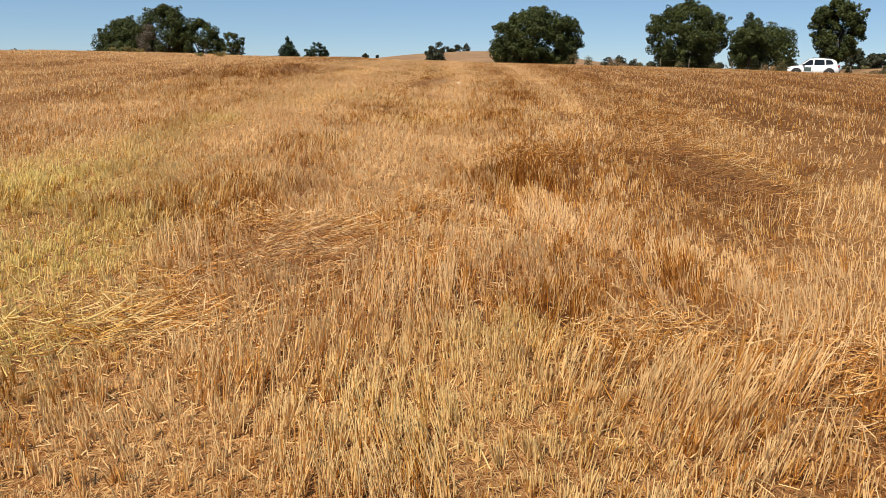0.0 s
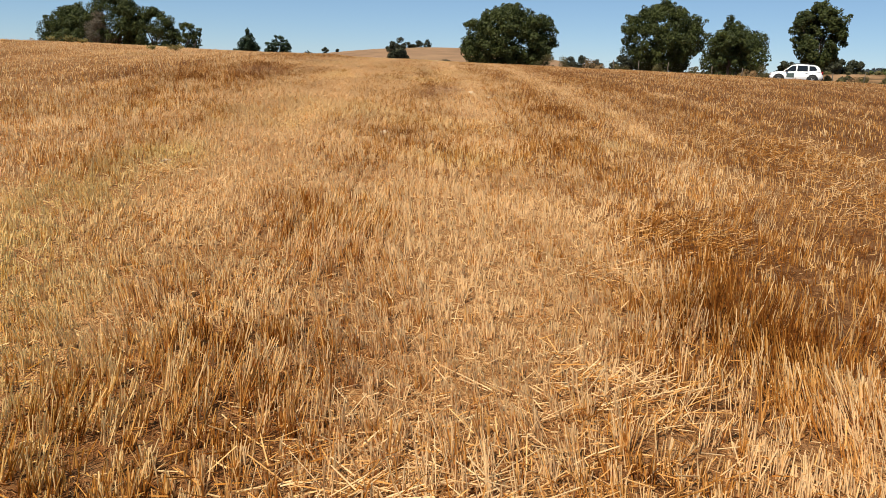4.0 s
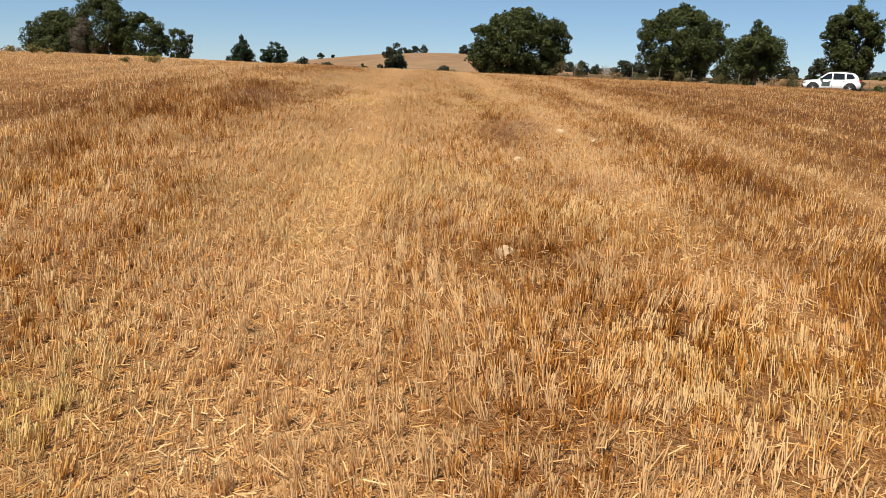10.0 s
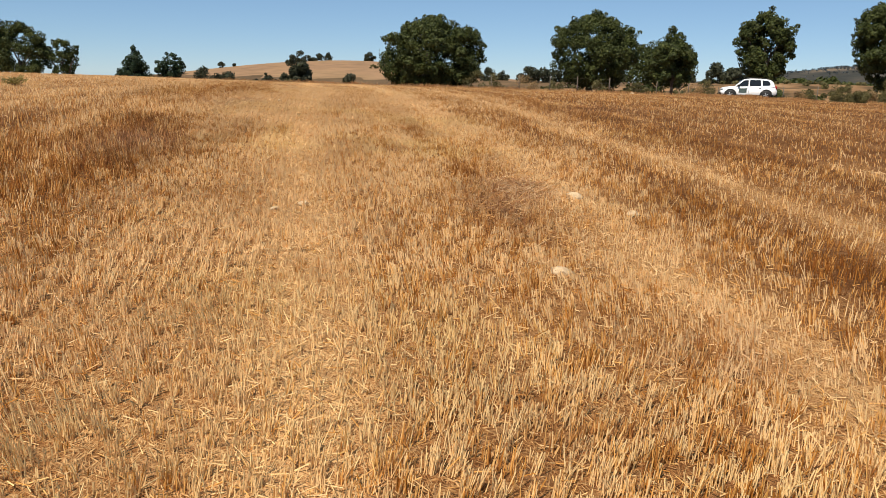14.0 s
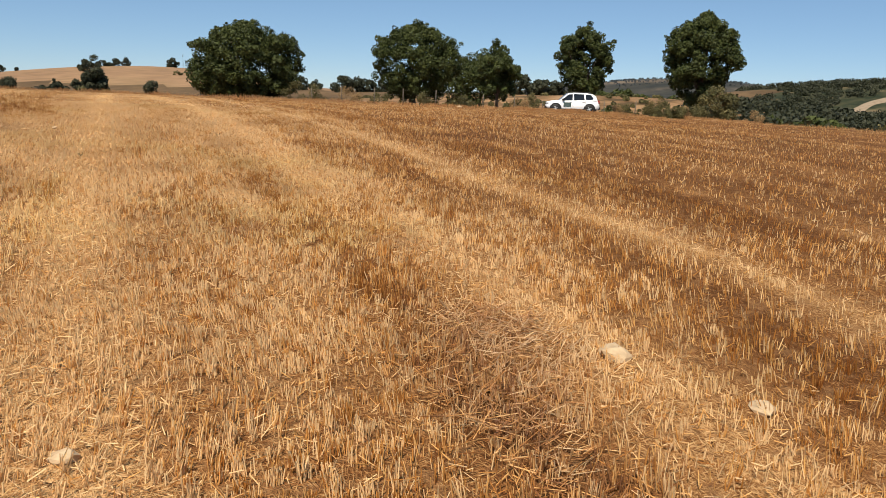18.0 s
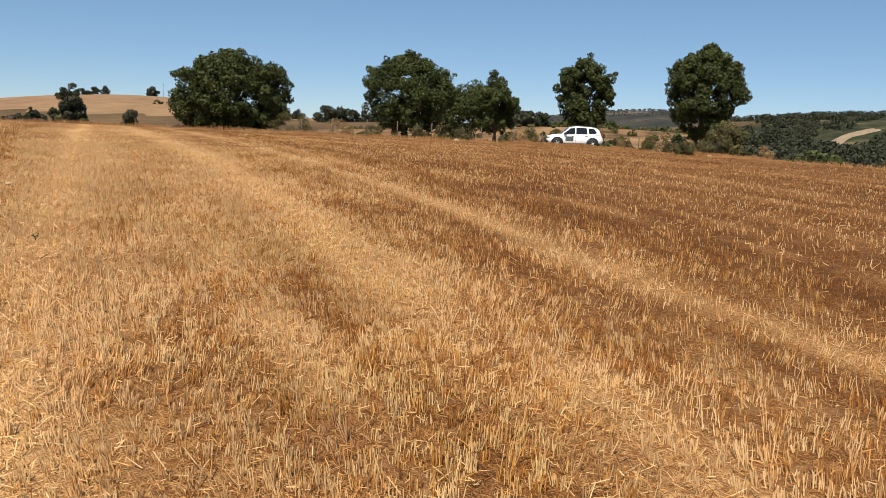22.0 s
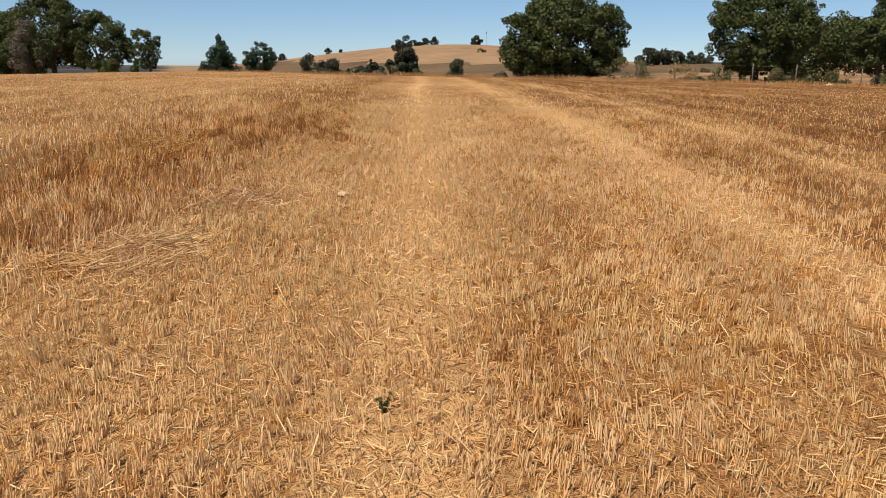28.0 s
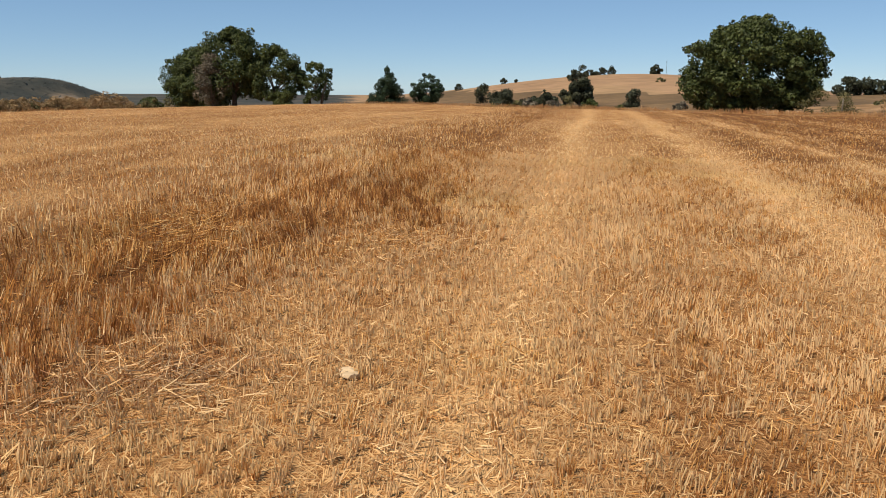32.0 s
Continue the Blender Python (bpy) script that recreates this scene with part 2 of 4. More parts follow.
def spots(x, y, patches):
    """Ragged patches added up."""
    u, v = x + (vnoise(x, y, 0.3, 0.5, 21) - 0.5) * 0.3, y + (vnoise(x, y, 0.4, 0.6, 22) - 0.5) * 0.5
    u, v = u.ravel(), v.ravel()
    total = np.zeros(len(u))
    for a, b, p, q, k in patches:
        i = np.flatnonzero(np.abs(v - b) < 2.6 * q)
        total[i] += k * np.exp(-(((u[i] - a) / (p * 1.15)) ** 2 + ((v[i] - b) / (q * 1.15)) ** 2))
    return total.reshape(np.shape(x))


def laid(x, y):
    """Where the straw lies flat, 0 to 1."""
    return np.clip(1.1 * spots(x, y, MATTED), 0, 1)


def hue(x, y):
    """Above 0: still greenish. Below 0: dull mauve, in weathered patches and growing along y from 12 to 30."""
    green = 0.7 * spots(x, y, UNRIPE) + 0.3 * smooth(-0.8, -2.6, x) * smooth(10, 5, y)
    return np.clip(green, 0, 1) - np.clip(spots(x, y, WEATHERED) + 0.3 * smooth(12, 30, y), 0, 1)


def streak(x, y):
    """Pale lines left by the harvester, along y, 2.4 m apart."""
    w = x + (vnoise(x, y, 3, 9, 3) - 0.5) * 0.35
    v = 1.15 * np.exp(-((w + 2.48) / 0.24) ** 2) + 0.75 * np.exp(-((w - 0.05) / 0.32) ** 2) + 0.65 * np.exp(-((w - 2.4) / 0.24) ** 2)
    v = v + 0.5 * np.exp(-((w - 3.3) / 0.15) ** 2) + 0.4 * np.exp(-((w + 1.1) / 0.3) ** 2)
    for k in range(2, 12):
        v = v + 0.6 * smooth(0.25, 0.75, vnoise(x, y, 5, 5, 25)) * np.exp(-((w - 2.4 * k) / 0.22) ** 2) + 0.6 * np.exp(-((w + 3.4 + 2.4 * k) / 0.4) ** 2)
    return np.clip(v, 0, 1) * smooth(5, 13, y) * (0.5 + 0.5 * smooth(0.2, 0.75, vnoise(x, y, 0.45, 1.5, 4)))


def stripes(x, y):
    """Sharp narrow lines in the stubble: below 0 pale, above 0 dark."""
    w = x + (vnoise(x, y, 2, 7, 26) - 0.5) * 0.2 + (vnoise(x, y, 0.3, 0.5, 27) - 0.5) * 0.12
    dash = smooth(0.3, 0.6, vnoise(x, y, 0.4, 1.1, 28))
    v = -0.38 * np.exp(-((w + 2.5) / 0.16) ** 2) * smooth(11, 15, y) * (0.5 + 0.5 * dash)
    v = v - 0.3 * dash * (np.exp(-((w - 0.35) / 0.15) ** 2) * smooth(13, 16, y) + np.exp(-((w - 2.45) / 0.13) ** 2) * smooth(18, 24, y) + np.exp(-((w - 3.2) / 0.11) ** 2) * smooth(24, 30, y))
    return v + 0.25 * np.exp(-((w + 0.55) / 0.13) ** 2) * smooth(14, 16, y) * smooth(26, 22, y) * dash


def tall(x, y):
    """The strip of higher, browner stubble beside the path."""
    w = x + (vnoise(x, y, 2, 5, 5) - 0.5) * 0.7
    return smooth(-4.0, -4.5, w) * smooth(-9.0, -6.0, w) * smooth(12, 24, y)


BAND_X = [-40, -12, -9, -6.5, -4.6, -4.0, -3.5, -3.0, -2.75, -2.45, -2.1, -1.6, -1.0, -0.5, -0.2, 0.1, 0.5, 0.9, 1.4, 1.9, 2.2, 2.4, 2.6,
          3.0, 3.3, 3.5, 4.2, 4.7, 4.9, 5.1, 5.7, 6.3, 6.9, 7.3, 7.5]
BAND_AGE = [0.40, 0.38, 0.36, 0.44, 0.60, 0.52, 0.36, 0.31, 0.25, 0.05, 0.26, 0.34, 0.37, 0.33, 0.18, 0.06, 0.18, 0.38, 0.50, 0.45, 0.28, 0.13, 0.28,
            0.44, 0.25, 0.46, 0.55, 0.46, 0.22, 0.46, 0.60, 0.55, 0.58, 0.20, 0.48]


def age(x, y):
    """Colour of the straw by place: 0 pale, 1 brown."""
    n = 0.34 * vnoise(x, y, 0.5, 3, 6) + 0.44 * vnoise(x, y, 0.3, 0.9, 7) + 0.22 * vnoise(x, y, 1.6, 18, 8)
    w = x + (vnoise(x, y, 3, 9, 3) - 0.5) * 0.35 + (vnoise(x, y, 0.35, 0.7, 24) - 0.5) * 0.4
    w = np.where(w > 5.1, 5.1 + np.mod(w - 5.1, 2.4), w)
    v = 0.33 + 0.98 * (np.interp(w, BAND_X, BAND_AGE) - 0.37) * (1 - 0.45 * smooth(4.5, 6, x) * vnoise(x, y, 4, 6, 23)) + 0.95 * (n - 0.5) - 0.14 * smooth(25, 30, y) * smooth(1, -1, x) + 0.08 * smooth(2.2, 3.5, x) + 0.08 * smooth(2.6, 3.2, x) * smooth(5.5, 4.5, x)
    v = v + 0.22 * (streak(x, y) < 0.2) * tall(x, y) * (vnoise(x, y, 0.8, 3, 15) - 0.4)
    n = 0.4 * vnoise(x, y, 1.0, 2.2, 6) + 0.3 * vnoise(x, y, 0.4, 0.8, 7) + 0.3 * vnoise(x, y, 2.5, 4, 8)
    first = -0.04 + 0.5 * smooth(0.25, 0.75, n) - 0.08 * laid(x, y)
    v = first + (v - first) * (0.15 + 0.85 * smooth(7, 16, y))
    heap = 0.95 * spots(x, y, BROWN_LOW) + 0.6 * spots(x, y, BROWN_MIDDLE + BROWN_TOP) + 0.42 * spots(x, y, BROWN_UPPER) - 1.15 * spots(x, y, PALE_LOW) - 0.85 * spots(x, y, PALE_MIDDLE + PALE_UPPER)
    heap = heap + 0.05 * smooth(0.7, 1.6, x) * smooth(26, 22, y) * smooth(9, 13, y) - 0.12 * smooth(-1, -2.5, x) * smooth(15, 11, y) + 0.09 * smooth(0.3, 1, x) * smooth(21, 26, y)
    heap = heap - 0.25 * np.exp(-(((x + 4.6) / 1.5) ** 2 + ((y - 30.4) / 1.9) ** 2)) + (0.06 * smooth(0.2, 0.8, x) - 0.12 * smooth(-2.8, -3.6, x)) * smooth(12, 14, y) * smooth(21, 18, y)
    return np.clip(v + heap + stripes(x, y) + 0.12 * tall(x, y) + 0.02 * smooth(0.3, 1.2, x), 0.0, 1.0)


# ---- materials ----
def material(name, base=(0.5, 0.5, 0.5), rough=0.8, metal=0.0, spec=0.3):
    m = bpy.data.materials.new(name)
    m.use_nodes = True
    b = m.node_tree.nodes["Principled BSDF"]
    b.inputs["Base Color"].default_value = (*base, 1)
    b.inputs["Roughness"].default_value, b.inputs["Metallic"].default_value = rough, metal
    b.inputs["Specular IOR Level"].default_value = spec
    return m, m.node_tree.nodes, m.node_tree.links, b


def ramp(n, stops):
    r = n.new("ShaderNodeValToRGB")
    e = r.color_ramp.elements
    while len(e) < len(stops):
        e.new(0.5)
    for el_, (p, c) in zip(e, stops):
        el_.position, el_.color = p, (*c, 1)
    return r


def noise_node(n, l, scale, detail=3.0, stretch=(1, 1, 1)):
    c = n.new("ShaderNodeNewGeometry")
    mp = n.new("ShaderNodeVectorMath")
    mp.operation = "MULTIPLY"
    mp.inputs[1].default_value = stretch
    l.new(c.outputs["Position"], mp.inputs[0])
    t = n.new("ShaderNodeTexNoise")
    t.inputs["Scale"].default_value, t.inputs["Detail"].default_value = scale, detail
    l.new(mp.outputs[0], t.inputs["Vector"])
    return t


def mixed(n, l, a, b, fac, mode="MIX"):
    m = n.new("ShaderNodeMix")
    m.data_type, m.blend_type = "RGBA", mode
    for sock, v in ((m.inputs[6], a), (m.inputs[7], b)):
        if isinstance(v, tuple):
            sock.default_value = (*v, 1)
        else:
            l.new(v, sock)
    if isinstance(fac, (int, float)):
        m.inputs[0].default_value = fac
    else:
        l.new(fac, m.inputs[0])
    return m.outputs[2]


def bumped(n, l, b, height_out, strength, distance):
    bp = n.new("ShaderNodeBump")
    bp.inputs["Strength"].default_value, bp.inputs["Distance"].default_value = strength, distance
    l.new(height_out, bp.inputs["Height"])
    l.new(bp.outputs[0], b.inputs["Normal"])


def thin(m, n, l, b, share):
    """Lets some of the light through, as dry stalks and leaves do."""
    t = n.new("ShaderNodeBsdfTranslucent")
    l.new(b.inputs["Base Color"].links[0].from_socket, t.inputs[0])
    s = n.new("ShaderNodeMixShader")
    s.inputs[0].default_value = share
    l.new(b.outputs[0], s.inputs[1])
    l.new(t.outputs[0], s.inputs[2])
    l.new(s.outputs[0], n["Material Output"].inputs["Surface"])


STRAW = [(0.0, (0.95, 0.66, 0.345)), (0.25, (0.86, 0.485, 0.165)), (0.6, (0.54, 0.225, 0.042)), (1.0, (0.24, 0.078, 0.014))]


def straw_material(name, gloss, clear):
    m, n, l, b = material(name, rough=gloss, spec=0.06)
    a = n.new("ShaderNodeAttribute")
    a.attribute_name = "age"
    r = ramp(n, STRAW)
    l.new(a.outputs["Fac"], r.inputs[0])
    t = noise_node(n, l, 160, 2)
    g = ramp(n, [(0.3, (0.72, 0.70, 0.66)), (0.7, (1.0, 1.0, 1.0))])
    l.new(t.outputs[0], g.inputs[0])
    p = noise_node(n, l, 0.42, 2)
    gm = ramp(n, [(0.54, (0, 0, 0)), (0.74, (0.22, 0.22, 0.22))])
    l.new(p.outputs[0], gm.inputs[0])
    h = n.new("ShaderNodeAttribute")
    h.attribute_name = "hue"
    share = []
    for low, high in ((0.0, 1.0), (0.0, -1.0)):
        mr = n.new("ShaderNodeMapRange")
        mr.inputs[1].default_value, mr.inputs[2].default_value = low, high
        l.new(h.outputs["Fac"], mr.inputs[0])
        share.append(mr.outputs[0])
    most = n.new("ShaderNodeMath")
    most.operation = "MAXIMUM"
    l.new(gm.outputs[0], most.inputs[0])
    l.new(share[0], most.inputs[1])
    tint = mixed(n, l, r.outputs[0], (0.92, 1.09, 0.74), most.outputs[0], "MULTIPLY")
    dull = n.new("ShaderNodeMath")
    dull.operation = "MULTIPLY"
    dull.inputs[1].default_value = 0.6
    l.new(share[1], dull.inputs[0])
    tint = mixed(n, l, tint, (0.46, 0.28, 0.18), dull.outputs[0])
    l.new(mixed(n, l, tint, g.outputs[0], 1.0, "MULTIPLY"), b.inputs["Base Color"])
    thin(m, n, l, b, clear)
    return m


M_STRAW = straw_material("cut_straw", 0.7, 0.3)
M_LITTER = straw_material("fallen_straw", 0.65, 0.2)


def ground_material():
    m, n, l, b = material("shaded_stubble_soil", rough=0.95, spec=0.04)
    a = n.new("ShaderNodeAttribute")
    a.attribute_name = "age"
    t1 = noise_node(n, l, 55, 5, (1.0, 0.6, 1))
    t2 = noise_node(n, l, 7, 3)
    pos = n.new("ShaderNodeNewGeometry")
    strand = None                                         # chaff and short straw lying every way
    for turn in (0.35, 1.3, 2.2, 2.9):
        spin = n.new("ShaderNodeVectorRotate")
        spin.inputs["Angle"].default_value = turn
        l.new(pos.outputs["Position"], spin.inputs["Vector"])
        long = n.new("ShaderNodeVectorMath")
        long.operation = "MULTIPLY"
        long.inputs[1].default_value = (150, 17, 30)
        l.new(spin.outputs[0], long.inputs[0])
        t = n.new("ShaderNodeTexNoise")
        t.inputs["Scale"].default_value, t.inputs["Detail"].default_value = 1.0, 1.0
        l.new(long.outputs[0], t.inputs["Vector"])
        if strand is None:
            strand = t.outputs[0]
        else:
            top = n.new("ShaderNodeMath")
            top.operation = "MAXIMUM"
            l.new(strand, top.inputs[0])
            l.new(t.outputs[0], top.inputs[1])
            strand = top.outputs[0]
    add = n.new("ShaderNodeMath")
    add.operation = "MULTIPLY_ADD"
    add.inputs[1].default_value = -3.4
    l.new(strand, add.inputs[0])
    l.new(a.outputs["Fac"], add.inputs[2])
    off = n.new("ShaderNodeMath")
    off.inputs[1].default_value = 2.27
    l.new(add.outputs[0], off.inputs[0])
    # dark stops: brown soil, deepened to stand for the shade between straws
    r = ramp(n, [(0.0, (0.60, 0.355, 0.155)), (0.3, (0.36, 0.18, 0.065)), (0.55, (0.235, 0.10, 0.034)), (0.9, (0.10, 0.04, 0.014))])
    l.new(off.outputs[0], r.inputs[0])
    soil = ramp(n, [(0.3, (0.20, 0.10, 0.043)), (0.7, (0.38, 0.21, 0.095))])
    l.new(t1.outputs[0], soil.inputs[0])
    f = ramp(n, [(0.52, (0, 0, 0)), (0.66, (0.45, 0.45, 0.45))])
    l.new(t2.outputs[0], f.inputs[0])
    l.new(mixed(n, l, r.outputs[0], soil.outputs[0], f.outputs[0]), b.inputs["Base Color"])
    bumped(n, l, b, strand, 1.0, 0.03)
    return m


def land_material(name, stops, scale, stretch=(1, 1, 1), bump=0.3):
    m, n, l, b = material(name, rough=0.95, spec=0.1)
    t = noise_node(n, l, scale, 6, stretch)
    r = ramp(n, stops)
    l.new(t.outputs[0], r.inputs[0])
    t2 = noise_node(n, l, scale * 9, 4)
    g = ramp(n, [(0.3, (0.75, 0.75, 0.75)), (0.7, (1.08, 1.08, 1.08))])
    l.new(t2.outputs[0], g.inputs[0])
    l.new(mixed(n, l, r.outputs[0], g.outputs[0], 1.0, "MULTIPLY"), b.inputs["Base Color"])
    bumped(n, l, b, t2.outputs[0], bump, 0.3)
    return m


M_FIELD = ground_material()
M_MEADOW = land_material("dry_meadow", [(0.36, (0.09, 0.058, 0.027)), (0.5, (0.23, 0.13, 0.06)), (0.64, (0.33, 0.20, 0.10))], 0.16)
M_FALLOW = land_material("far_stubble", [(0.3, (0.25, 0.15, 0.083)), (0.5, (0.30, 0.182, 0.098)), (0.7, (0.23, 0.165, 0.075))], 0.012, (1, 0.4, 1))
M_SCRUB = land_material("rough_grass_slope", [(0.3, (0.085, 0.055, 0.028)), (0.6, (0.16, 0.10, 0.05))], 0.03)
M_COPSE = land_material("wooded_slope", [(0.36, (0.022, 0.030, 0.016)), (0.58, (0.060, 0.058, 0.030)), (0.72, (0.16, 0.12, 0.065))], 0.09)
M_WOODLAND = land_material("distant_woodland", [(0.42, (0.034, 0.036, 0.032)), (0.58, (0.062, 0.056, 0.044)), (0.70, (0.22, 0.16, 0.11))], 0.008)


def leaf_material(name, dark, light):
    m, n, l, b = material(name, rough=0.6, spec=0.2)
    a = n.new("ShaderNodeAttribute")
    a.attribute_name = "age"
    r = ramp(n, [(0.0, dark), (1.0, light)])
    l.new(a.outputs["Fac"], r.inputs[0])
    t = noise_node(n, l, 0.9, 3)
    g = ramp(n, [(0.3, (0.62, 0.66, 0.6)), (0.7, (1.15, 1.1, 1.0))])
    l.new(t.outputs[0], g.inputs[0])
    l.new(mixed(n, l, r.outputs[0], g.outputs[0], 1.0, "MULTIPLY"), b.inputs["Base Color"])
    thin(m, n, l, b, 0.12)
    return m


M_OAK = leaf_material("oak_leaves", (0.027, 0.037, 0.013), (0.086, 0.102, 0.027))
M_PINE = leaf_material("pine_needles", (0.018, 0.034, 0.020), (0.042, 0.066, 0.030))
M_SHRUB = leaf_material("dry_shrub_leaves", (0.055, 0.054, 0.022), (0.17, 0.145, 0.06))
M_WOODS = leaf_material("far_wood_leaves", (0.026, 0.031, 0.019), (0.062, 0.064, 0.036))
# distance haze is put into these leaf colours as a blue-grey tint
M_HAZED_HILL = leaf_material("hazed_hill_trees", (0.050, 0.062, 0.078), (0.090, 0.102, 0.112))
M_DEAD = leaf_material("grey_dead_twigs", (0.06, 0.05, 0.036), (0.20, 0.165, 0.125))
M_THORN = leaf_material("brown_shrub_twigs", (0.14, 0.09, 0.045), (0.40, 0.26, 0.13))


def bark_material():
    m, n, l, b = material("bark", rough=0.9, spec=0.15)
    t = noise_node(n, l, 9, 5, (1, 1, 0.25))
    r = ramp(n, [(0.3, (0.05, 0.038, 0.028)), (0.7, (0.16, 0.125, 0.095))])
    l.new(t.outputs[0], r.inputs[0])
    l.new(r.outputs[0], b.inputs["Base Color"])
    bumped(n, l, b, t.outputs[0], 0.8, 0.03)
    return m


M_BARK = bark_material()


def simple_material(name, a, b_, scale, rough=0.8, metal=0.0, spec=0.3, bump=0.2):
    m, n, l, b = material(name, rough=rough, metal=metal, spec=spec)
    t = noise_node(n, l, scale, 4)
    r = ramp(n, [(0.3, a), (0.7, b_)])
    l.new(t.outputs[0], r.inputs[0])
    l.new(r.outputs[0], b.inputs["Base Color"])
    if bump:
        bumped(n, l, b, t.outputs[0], bump, 0.01)
    return m


M_STONE = simple_material("limestone", (0.40, 0.28, 0.16), (0.56, 0.41, 0.25), 22, 0.9, bump=0.6)
M_TRACK = simple_material("pale_dirt", (0.22, 0.16, 0.10), (0.32, 0.24, 0.16), 0.6, 0.95)
M_POST = simple_material("grey_wood", (0.08, 0.066, 0.05), (0.19, 0.155, 0.12), 14, 0.9)
M_WIRE = simple_material("galvanised_wire", (0.10, 0.095, 0.09), (0.18, 0.17, 0.16), 30, 0.6, 0.6, bump=0)
M_PAINT = simple_material("white_car_paint", (0.82, 0.82, 0.81), (0.87, 0.87, 0.86), 1.5, 0.28, 0, 0.5, bump=0)
M_TRIM = simple_material("black_plastic", (0.018, 0.018, 0.018), (0.03, 0.03, 0.03), 30, 0.6, bump=0)
M_TYRE = simple_material("rubber", (0.015, 0.015, 0.015), (0.03, 0.028, 0.026), 20, 0.85)
M_RIM = simple_material("alloy", (0.45, 0.45, 0.46), (0.6, 0.6, 0.61), 8, 0.35, 0.9, bump=0)
M_DECAL = simple_material("dark_green_decal", (0.05, 0.08, 0.075), (0.09, 0.12, 0.11), 6, 0.5, bump=0)
M_LAMP = simple_material("clear_lamp_cover", (0.55, 0.56, 0.58), (0.7, 0.71, 0.73), 9, 0.12, 0.3, 0.6, bump=0)
M_TAIL = simple_material("red_lamp_cover", (0.25, 0.01, 0.01), (0.35, 0.015, 0.015), 9, 0.2, 0, 0.6, bump=0)
M_GREEN = leaf_material("weed_leaves", (0.045, 0.06, 0.02), (0.11, 0.13, 0.05))
M_WEED = leaf_material("half_dry_weed_leaves", (0.20, 0.165, 0.048), (0.38, 0.31, 0.115))
m_, n_, l_, b_ = material("car_glass", (0.012, 0.014, 0.016), 0.06, 0.0, 0.6)
M_GLASS = m_


# ---- mesh helpers ----
def quick_mesh(name, verts, quads, mats, ages=None, smooth_faces=False, slots=None, hues=None):
    """A mesh from arrays of corners and of quads or triangles."""
    me = bpy.data.meshes.new(name)
    verts, quads = np.asarray(verts, np.float32), np.asarray(quads, np.int32)
    k = quads.shape[1]
    me.vertices.add(len(verts))
    me.vertices.foreach_set("co", verts.ravel())
    me.loops.add(quads.size)
    me.loops.foreach_set("vertex_index", quads.ravel())
    me.polygons.add(len(quads))
    me.polygons.foreach_set("loop_start", np.arange(0, quads.size, k, dtype=np.int32))
    if slots is not None:
        me.polygons.foreach_set("material_index", np.asarray(slots, np.int32))
    me.polygons.foreach_set("use_smooth", np.full(len(quads), smooth_faces))
    for m in mats:
        me.materials.append(m)
    if ages is not None:
        at = me.attributes.new("age", "FLOAT", "POINT")
        at.data.foreach_set("value", np.asarray(ages, np.float32))
    if hues is not None:
        at = me.attributes.new("hue", "FLOAT", "POINT")
        at.data.foreach_set("value", np.asarray(hues, np.float32))
    me.update(calc_edges=True)
    return me


def straws(name, foot, tip, rad, ages, mat, hues=None, sides=2):
    """Split, hollow straws from foot to tip, with their own shade of age; far ones with a single side."""
    n = len(foot)
    ax = tip - foot
    ax /= np.linalg.norm(ax, axis=1, keepdims=True)
    ref = np.where(np.abs(ax[:, 2:3]) > 0.8, [[1.0, 0, 0]], [[0, 0, 1.0]])
    u = np.cross(ax, ref)
    u /= np.linalg.norm(u, axis=1, keepdims=True)
    v = np.cross(ax, u)
    turn = np.random.rand(n) * 6.28
    rings = []
    for base, r in ((foot, rad), (tip, rad * 0.8)):
        for k in range(sides + 1):
            a = turn + k * 2.0944
            rings.append(base + (np.cos(a)[:, None] * u + np.sin(a)[:, None] * v) * r[:, None])
    verts = np.stack(rings, 1).reshape(-1, 3)
    m = sides + 1
    o = np.arange(n)[:, None] * 2 * m
    quads = np.concatenate([o + np.array([[k, k + 1, k + m + 1, k + m]]) for k in range(sides)], 1).reshape(-1, 4)
    if hues is None:
        hues = np.zeros(n)
    return new(name, quick_mesh(name, verts, quads, [mat], np.repeat(ages, 2 * m), True, hues=np.repeat(hues, 2 * m)))


def part(name, bm, mat, parent=None, label="", smooth_faces=True):
    me = bpy.data.meshes.new(name)
    bm.normal_update()
    bm.to_mesh(me)
    bm.free()
    if mat:
        me.materials.append(mat)
    for p in me.polygons:
        p.use_smooth = smooth_faces
    ob = new(name, me)
    if parent:
        ob.parent = parent
    if label:
        ob["label"] = label
    return ob


def part_mesh(name, me, parent, label=""):
    ob = new(name, me)
    ob.parent = parent
    if label:
        ob["label"] = label
    return ob


def tube(bm, points, radii, sides=8, cap=True):
    """A tapered, bent tube through points."""
    rings = []
    for i, p in enumerate(points):
        p = Vector(p)
        d = (Vector(points[min(i + 1, len(points) - 1)]) - Vector(points[max(i - 1, 0)])).normalized()
        u = d.orthogonal().normalized()
        v = d.cross(u)
        rings.append([bm.verts.new(p + (u * math.cos(6.2832 * k / sides) + v * math.sin(6.2832 * k / sides)) * radii[i]) for k in range(sides)])
    for a, b in zip(rings, rings[1:]):
        for k in range(sides):
            bm.faces.new((a[k], a[(k + 1) % sides], b[(k + 1) % sides], b[k]))
    if cap:
        bm.faces.new(rings[-1])
        bm.faces.new(rings[0][::-1])


